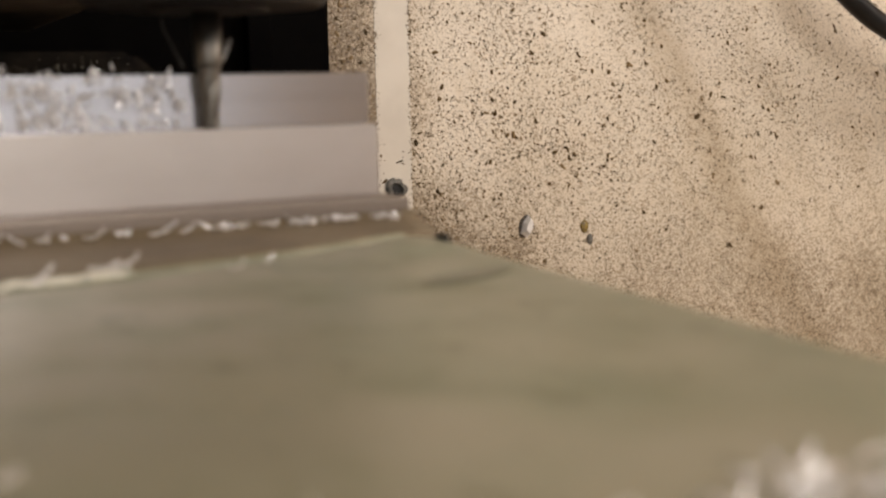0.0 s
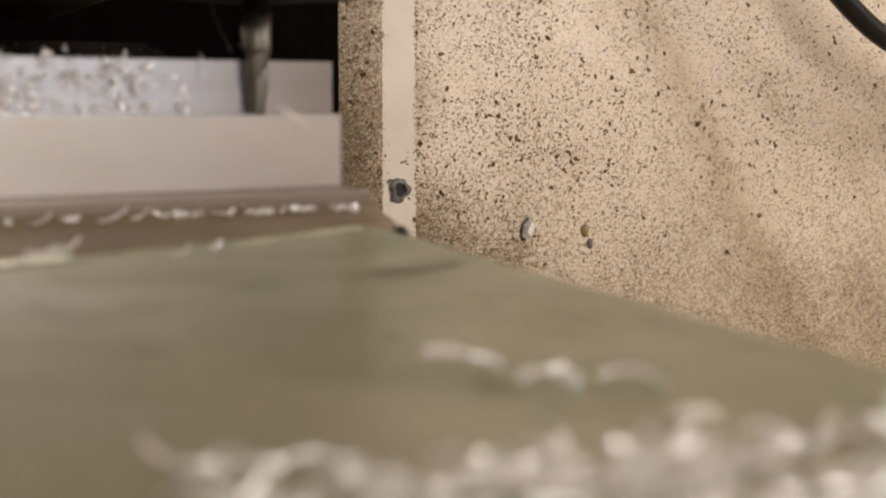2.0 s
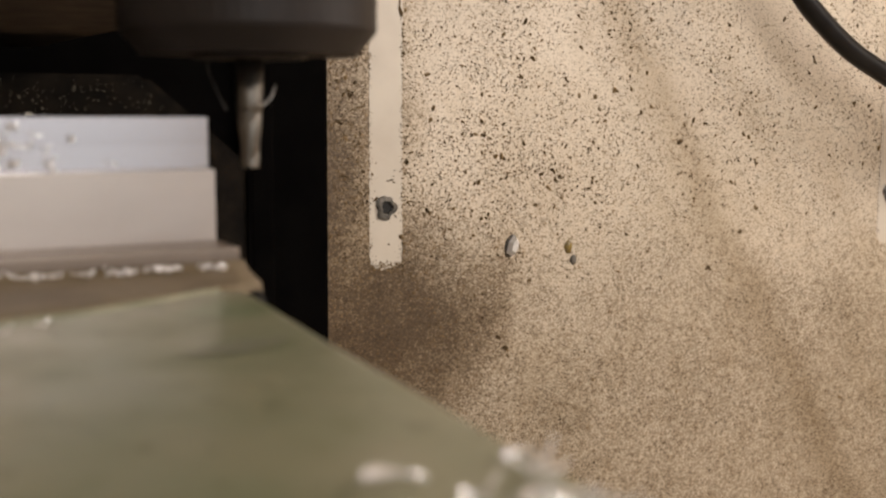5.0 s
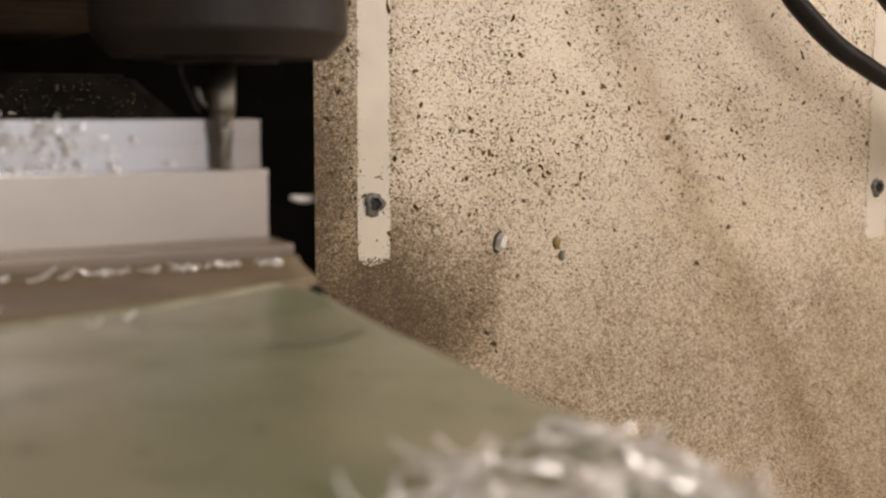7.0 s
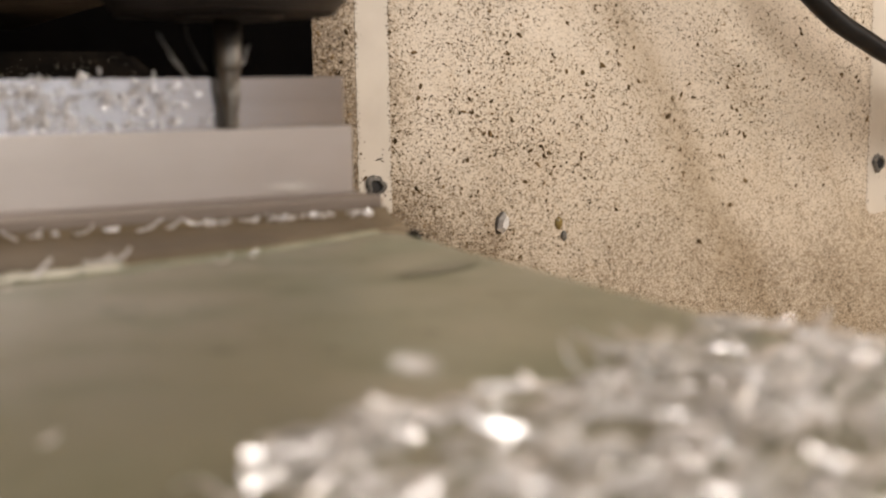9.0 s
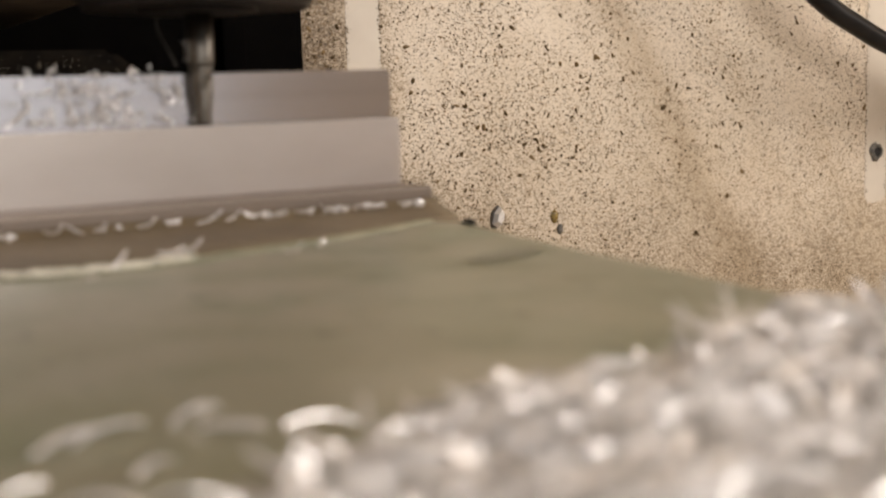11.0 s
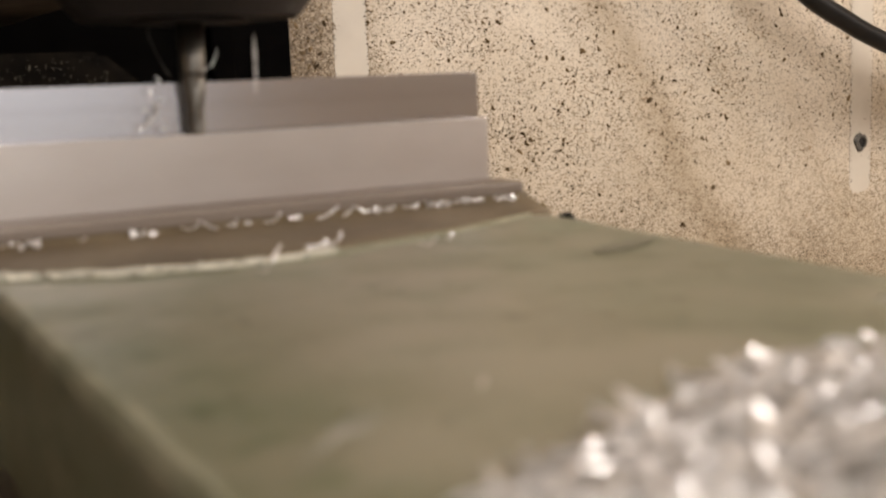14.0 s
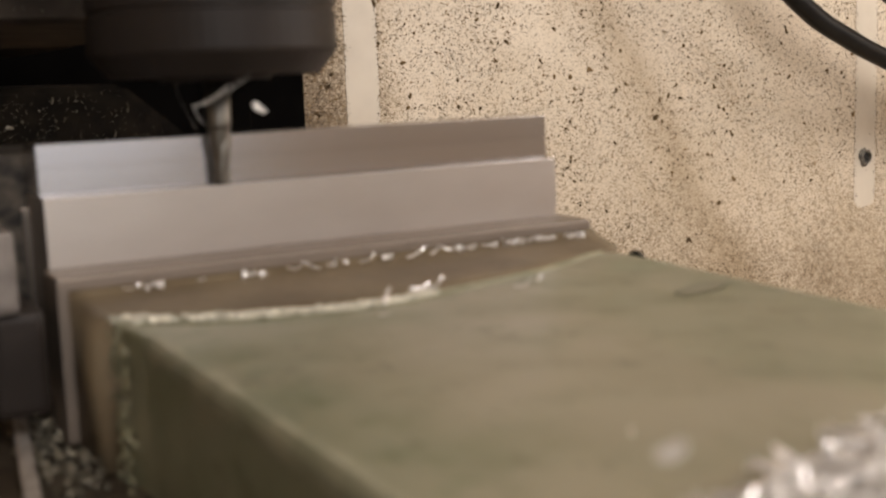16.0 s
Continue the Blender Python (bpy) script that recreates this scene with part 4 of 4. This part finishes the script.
def flyers():
    thrown(0.5, (-0.0278, -0.0274, 0.0106), (0.21, -0.08, 0.18), 6, 0.8, 1)
    thrown(0.5, (-0.0383, -0.0252, -0.0056), (-0.04, -0.00, -0.20), 5, 0.9, 0.6)
    thrown(0.5, (0.0097, -0.1368, -0.0242), (0.08, -0.04, -0.01), 5, 1.2, 1.5)
    thrown(0.5, (-0.0123, -0.1010, -0.0206), (0.01, -0.03, -0.12), 5, 1.2, 1)
    thrown(1.0, (0.0000, -0.0387, -0.0045), (0.07, -0.05, -0.07), 8, 1, 2.2)
    thrown(1.0, (-0.0239, -0.1896, -0.0167), (0.00, -0.00, -0.01), 1.6, 1.4, 1)
    thrown(1.0, (-0.0236, -0.1906, -0.0195), (0.00, -0.00, -0.01), 1.6, 1.4, 1)
    thrown(1.5, (-0.0258, -0.0286, -0.0058), (0.09, -0.04, 0.03), 5, 0.8, 1)
    thrown(2.0, (-0.0049, -0.0357, 0.0001), (0.14, -0.09, -0.11), 6, 0.7, 2)
    thrown(2.5, (-0.0263, -0.0898, -0.0096), (-0.17, 0.03, -0.45), 7, 0.9, 0.8)
    thrown(2.5, (-0.0314, -0.0403, 0.0254), (-0.05, 0.02, -0.04), 8, 1.6, 0.6)
    thrown(2.5, (-0.0648, -0.1535, -0.0186), (0.00, -0.03, -0.21), 5, 0.9, 0.6)
    thrown(2.5, (0.2344, 0.0417, -0.0023), (0.05, -0.04, -0.10), 9, 1.7, 0.6)
    thrown(3.0, (-0.0630, -0.1454, -0.0162), (0.11, -0.06, -0.08), 5, 0.48, 2.4)
    thrown(3.0, (-0.0266, -0.0430, 0.0166), (0.03, -0.02, -0.06), 8, 1.4, 2.4)
    thrown(3.0, (0.0548, 0.0395, -0.0335), (0.06, -0.05, -0.09), 9, 1.1, 1)
    thrown(3.5, (0.0197, -0.0064, 0.0244), (-0.01, -0.00, -0.08), 8, 2.1, 0.5)
    thrown(3.5, (0.0106, -0.0140, -0.0066), (0.01, -0.03, -0.18), 5, 0.5, 1.5)
    thrown(6.5, (0.0163, -0.0072, 0.0217), (0.20, -0.14, -0.35), 7, 0.42, 2)
    thrown(7.0, (0.0168, -0.0097, -0.0068), (0.08, -0.04, 0.00), 5, 1.2, 1)
    thrown(8.0, (-0.0214, -0.0568, 0.0212), (-0.03, -0.00, -0.15), 7, 1.6, 0.5)
    thrown(8.5, (-0.0043, -0.0242, 0.0196), (0.06, -0.08, -0.30), 6, 0.48, 1.4)
    thrown(9.0, (-0.0431, -0.1758, -0.0181), (0.08, -0.04, -0.01), 4, 1.2, 0.5)
    thrown(9.0, (-0.0074, -0.0576, -0.0102), (0.20, -0.11, 0.01), 7, 1, 1)
    thrown(11.5, (0.0155, -0.1384, -0.0173), (0.06, -0.03, 0.03), 6, 1.4, 2.2)
    thrown(11.5, (-0.0393, -0.0417, -0.0089), (-0.08, 0.01, -0.17), 6, 0.8, 1)
    thrown(11.5, (-0.0393, -0.1316, -0.0194), (-0.00, -0.03, -0.15), 5, 0.8, 1)
    thrown(12.0, (0.0781, -0.0981, -0.0090), (0.06, -0.05, -0.11), 12, 2.5, 1.2)
    thrown(12.0, (-0.0239, -0.1419, -0.0189), (-0.03, -0.00, -0.15), 5, 1.3, 0.8)
    thrown(12.0, (-0.0060, -0.1663, -0.0203), (0.03, -0.02, -0.01), 3.5, 1.2, 0.6)
    thrown(12.0, (0.0964, 0.0274, 0.0193), (0.03, -0.03, -0.08), 8, 1.5, 1.5)
    thrown(12.0, (-0.0313, -0.0411, -0.0034), (0.08, -0.06, -0.11), 5, 0.7, 1.5)
    thrown(12.5, (-0.0100, -0.1683, -0.0203), (0.00, -0.01, -0.04), 4, 1, 0.8)
    thrown(12.5, (-0.0217, -0.0248, 0.0209), (0.17, -0.08, 0.04), 6, 0.8, 2)
    thrown(12.5, (0.0023, -0.0326, -0.0002), (0.06, -0.04, -0.06), 4, 0.8, 1)
    thrown(13.0, (-0.0324, -0.0505, -0.0023), (-0.06, 0.02, -0.09), 15, 1.6, 1.2)
    thrown(13.0, (0.0404, -0.0244, 0.0137), (0.06, -0.06, -0.12), 5, 0.8, 1)
    thrown(13.5, (-0.0220, -0.0486, 0.0100), (-0.04, 0.02, -0.00), 8, 3, 1.4)
    thrown(13.5, (-0.0426, -0.1502, -0.0167), (-0.08, 0.03, -0.08), 4, 0.9, 0.8)
    thrown(14.0, (-0.0485, -0.1852, -0.0188), (-0.17, 0.06, -0.14), 5, 0.54, 2.2)
    thrown(14.0, (0.0029, -0.0338, 0.0162), (-0.03, -0.06, -0.35), 5, 0.42, 0.6)
    thrown(14.5, (0.0029, -0.0602, -0.0022), (0.11, -0.06, -0.01), 7, 0.7, 2.4)
    thrown(14.5, (0.0086, -0.1397, -0.0163), (-0.04, 0.01, -0.11), 4, 1, 0.6)
    thrown(14.5, (0.1330, 0.0320, -0.0071), (0.33, -0.18, 0.03), 7, 1.2, 0.6)
    thrown(14.5, (-0.0559, -0.1223, -0.0153), (0.11, -0.06, 0.06), 4, 0.8, 0.6)
    thrown(14.5, (-0.0287, -0.1894, -0.0180), (-0.00, -0.01, -0.08), 4, 0.7, 1.5)
    thrown(15.0, (-0.0282, -0.0448, 0.0206), (-0.15, 0.06, -0.11), 6, 0.7, 0.8)
    thrown(15.0, (-0.0080, -0.0782, 0.0284), (-0.01, -0.01, -0.14), 6, 1.2, 0.4)
    thrown(15.5, (-0.0120, -0.0818, 0.0299), (-0.08, 0.01, -0.20), 7, 1.3, 1.2)
    thrown(15.5, (-0.0281, -0.1043, -0.0059), (0.06, -0.03, 0.03), 4, 0.9, 2)
    thrown(15.5, (-0.0037, -0.1781, -0.0082), (0.09, -0.06, -0.00), 4, 0.7, 0.8)
    thrown(16.0, (-0.0141, -0.0377, 0.0217), (-0.65, 0.31, -0.37), 9, 0.4, 1)
    thrown(16.0, (0.0020, -0.0244, 0.0192), (0.08, -0.04, -0.08), 4, 1.1, 1.5)
    thrown(16.0, (-0.0358, -0.2140, -0.0069), (0.02, -0.01, 0.01), 3, 0.9, 1.5)


def visitors():
    """Loose chips that lie on the deck for a while and are shaken off to the front."""
    rng = random.Random(41)
    for x, y in VISITS:
        bm = bmesh.new()
        curl(bm, pose(0, 0, 0, 180 + rng.uniform(-30, 30), rng.uniform(-12, 12), 0), rng.uniform(0.006, 0.009), 0.0008, rng.uniform(0.4, 1.3), rng.uniform(-1, 1), n=9)
        o = tagged(part("metal_chip", bm, CHIP), "bright curled aluminium chip shaken about on the green vise", "metal chip", "loose chips on the vise")
        JUMPERS.append(("visit", o, (x, y), rng.uniform(-60, 60)))
    for stops in HOPS:
        bm = bmesh.new()
        curl(bm, pose(0, 0, 0, 180 + rng.uniform(-25, 25), rng.uniform(-15, 15), 0), rng.uniform(0.006, 0.009), 0.0015, rng.uniform(0.5, 1.4), rng.uniform(-2.6, 2.6), n=10)
        o = tagged(part("metal_chip", bm, CHIP), "bright curled aluminium chip shaken about on the green vise", "metal chip", "loose chips on the vise")
        JUMPERS.append(("hop", o, stops, rng.uniform(-30, 30)))


# time and place of the resting points of four restless chips
HOPS = [
    [(0.5, -0.0065, -0.1494), (1.0, -0.0100, -0.1373), (1.5, -0.0254, -0.1704), (2.0, -0.0270, -0.1612), (2.5, -0.0214, -0.1740), (3.5, -0.0141, -0.1534), (4.0, -0.0100, -0.1563)],
    [(0.5, -0.0438, -0.1868), (1.0, -0.0317, -0.1737), (1.5, -0.0338, -0.1472), (2.0, -0.0245, -0.1711), (2.5, -0.0254, -0.1742), (3.5, 0.0005, -0.1668), (4.0, -0.0001, -0.1694)],
    [(0.5, -0.0095, -0.1884), (1.0, -0.0107, -0.1711), (1.5, -0.0234, -0.1897), (2.0, -0.0174, -0.1750), (2.5, -0.0120, -0.1811), (3.5, 0.0001, -0.1548), (4.0, 0.0053, -0.1556)],
    [(0.5, -0.0309, -0.1931), (1.0, -0.0212, -0.1850), (1.5, -0.0372, -0.1762), (2.0, -0.0213, -0.1892), (2.5, -0.0022, -0.1862), (3.5, 0.0079, -0.1761), (4.0, 0.0018, -0.1776)],
]
VISITS = [(-0.0797, -0.1656), (-0.0881, -0.1670), (-0.0783, -0.1732), (-0.0873, -0.1798), (-0.0917, -0.1679), (-0.0864, -0.1889), (-0.0932, -0.1857), (-0.0704, -0.1754), (-0.0994, -0.1812)]

enclosure()
pale_strip(0.2782, 0.3060, -0.1105, 0.50, [(0.2913, -0.0630, 0.0086)], "pale vertical wall strip with a torn screw hole")
pale_strip(0.8322, 0.8626, -0.1195, 0.10, [(0.8465, -0.0692, 0.0085)], "pale vertical wall strip with a small screw")
flakes()
wall_marks()
machine()
cutter = end_mill()
strand()
cables()
vise()
workpiece()
pile()
crusts()
single_chips()
clumps()
flyers()
visitors()


def motions():
    times = [t for t, _ in FEED]
    for ob, (x, y, z, rx, ry, rz) in RIDERS:
        walk(ob, [(t, pose(x + f, y, z, rx, ry, rz)) for t, f in FEED])
    # the cutter spins
    walk(cutter, [(k / 10, pose(0, 0, 0, 0, 0, -80 * k)) for k in range(161)])
    for kind, ob, a, b in JUMPERS:
        if kind == "clump":
            # the cutter comes within 8 mm of the clump on its way back
            hit = next((k / 20 for k in range(130, 321) if a + feed(k / 20) > -0.008), 15.4)
            hit = min(hit, 15.4)
            late = a > -0.017
            rows = []
            if late:
                lay = next((k / 20 for k in range(0, 100) if a + feed(k / 20) < -0.010), 3.5)
                rows += [(t, pose(a + feed(t), 0.032, 0.0)) for t in [q for q in times if q < lay - 0.3] + [lay - 0.3]]
                rows += [(lay - 0.1, pose(a + feed(lay), 0.010, 0.020))]
                rows += [(lay + 0.05, pose(a + feed(lay + 0.05), 0.0005, 0.0))]
                first = lay + 0.05
            else:
                first = -1
            rows += [(t, pose(a + feed(t), 0.0005, 0.0)) for t in times if first + 0.1 < t < hit - 0.05]
            rows += [(hit, pose(a + feed(hit), 0.0005, 0.0)), (hit + 0.10, pose(a + feed(hit) - 0.010, 0.006, 0.020, 30, 0, 20)), (hit + 0.22, pose(a + feed(hit) - 0.025, 0.060, 0.025, 60, 0, 40)),
                     (hit + 0.4, pose(a + feed(hit + 0.4) - 0.03, 0.115, -0.1080, 85, 0, 50))]
            rows += [(t, pose(a + feed(t) - 0.03, 0.115, -0.1080, 85, 0, 50)) for t in times if t > hit + 0.45]
        elif kind == "visit":
            x, y = a
            rows = [(t, pose(x + f, -0.262, -0.0222, 0, 0, b)) for t, f in FEED if t < 9.3]
            rows += [(9.6, pose(x + feed(9.6), -0.262, -0.0222, 0, 0, b)), (10.0, pose(x + feed(10), -0.22, -0.012, 30, 0, b + 40)), (10.5, pose(x + feed(10.5), y, -0.0222, 0, 0, b))]
            rows += [(t, pose(x + f, y, -0.0222, 0, 0, b)) for t, f in FEED if 11 < t < 12.9]
            rows += [(13.3, pose(x + feed(13.3) - 0.004, y - 0.045, -0.0222, 0, 0, b + 30))]
            rows += [(t, pose(x + f - 0.004, -0.262, -0.0222, 0, 0, b + 60)) for t, f in FEED if t > 13.9]
        elif kind == "creep":
            rows = []
            for k in range(0, 33):
                t = k / 2
                d = next(p + (q - p) * (t - u) / (v - u) for (u, p), (v, q) in zip(a, a[1:]) if t <= v)
                rows.append((t, pose(feed(t), d, 0.0)))
        elif kind == "hop":
            # comes up from the front, rests, hops to the next place, and is shaken off again
            x, y = a[0][1:]
            rows = [(0.0, pose(x + feed(0), -0.240, -0.0215, 0, 0, b)), (0.2, pose(x + feed(0.2), -0.225, -0.012, 20, 0, b))]
            for k, (t, x, y) in enumerate(a):
                b += 25 * (-1) ** k
                rows += [(t - 0.12, pose(x + feed(t - 0.12), y, -0.0215, 0, 0, b)), (t + 0.12, pose(x + feed(t + 0.12), y, -0.0215, 0, 0, b))]
                if k + 1 < len(a):
                    t2, x2, y2 = a[k + 1]
                    rows.append(((t + t2) / 2, pose((x + x2) / 2 + feed((t + t2) / 2), (y + y2) / 2, -0.0170, 15, 0, b + 10)))
            rows += [(4.6, pose(x + feed(4.6), y, -0.0215, 0, 0, b))] + [(t, pose(x + f, -0.240, -0.0215, 0, 0, b + 40)) for t, f in FEED if t > 5.4]
        elif kind == "slide" and b is None:
            # lies on the last heap and slumps back with it
            lie = pose(*a[:3], 0, 0, a[3])
            rows = [(t, Matrix.Translation((f, -0.052, 0)) @ lie) for t, f in FEED if t < 9.5] + [(9.6, Matrix.Translation((feed(9.6), -0.052, 0)) @ lie), (11.0, Matrix.Translation((feed(11.0), 0, 0)) @ lie)]
            c = Matrix.Translation((-0.085, -0.200, 0))
            rows += [(t, Matrix.Translation((f, 0, 0)) @ c @ Matrix.Rotation(radians(-3.8 * max(0, t - 12.5)), 4, "Z") @ c.inverted() @ lie) for t, f in FEED if t > 11.1]
        elif kind == "slide":
            # pushed up from the front of the vise; later it slumps back
            rows = [(t, pose(f, -0.052, 0.0)) for t, f in FEED if t < a - 0.1] + [(a, pose(feed(a), -0.052, 0.0)), (b, pose(feed(b), 0.0, 0.0))]
            for t, f in FEED:
                if t > b + 0.1:
                    turn = -3.8 * max(0, t - 12.5)
                    c = Vector((-0.085, -0.200, 0))
                    off = c - Matrix.Rotation(radians(turn), 3, "Z") @ c
                    rows.append((t, pose(f + off.x, off.y, 0.0, 0, 0, turn)))
        else:
            # lies behind the vise, leaves the cutter, flies past its point and drops into the tray
            t0, p, v = a
            rest = Matrix.Translation((-0.05 + 0.05 * math.sin(97 * t0 + p.x * 900), 0.100, -0.1085)) @ Matrix.Rotation(t0, 4, "Z")
            rows = [(0.0, rest)]
            if t0 - 0.5 > 0.1:
                rows.append((t0 - 0.5, rest))
            rows.append((t0 - 0.2, Matrix.Translation((0.004, -0.004, 0.006)) @ b))
            for d in (-0.067, -0.033, 0.0, 0.033, 0.067, 0.1):
                if 0 < t0 + d <= 16.0:
                    rows.append((t0 + d, Matrix.Translation(p + v * d + Vector((0, 0, -4.9 * d * d))) @ b))
            if t0 + 0.5 < 16:
                rows.append((t0 + 0.45, Matrix.Translation((p.x + v.x * 0.2, min(p.y, -0.36) + v.y * 0.1, -0.6190)) @ rest.to_3x3().to_4x4()))
            rows.append((16.1, rows[-1][1]))
        walk(ob, rows)


motions()
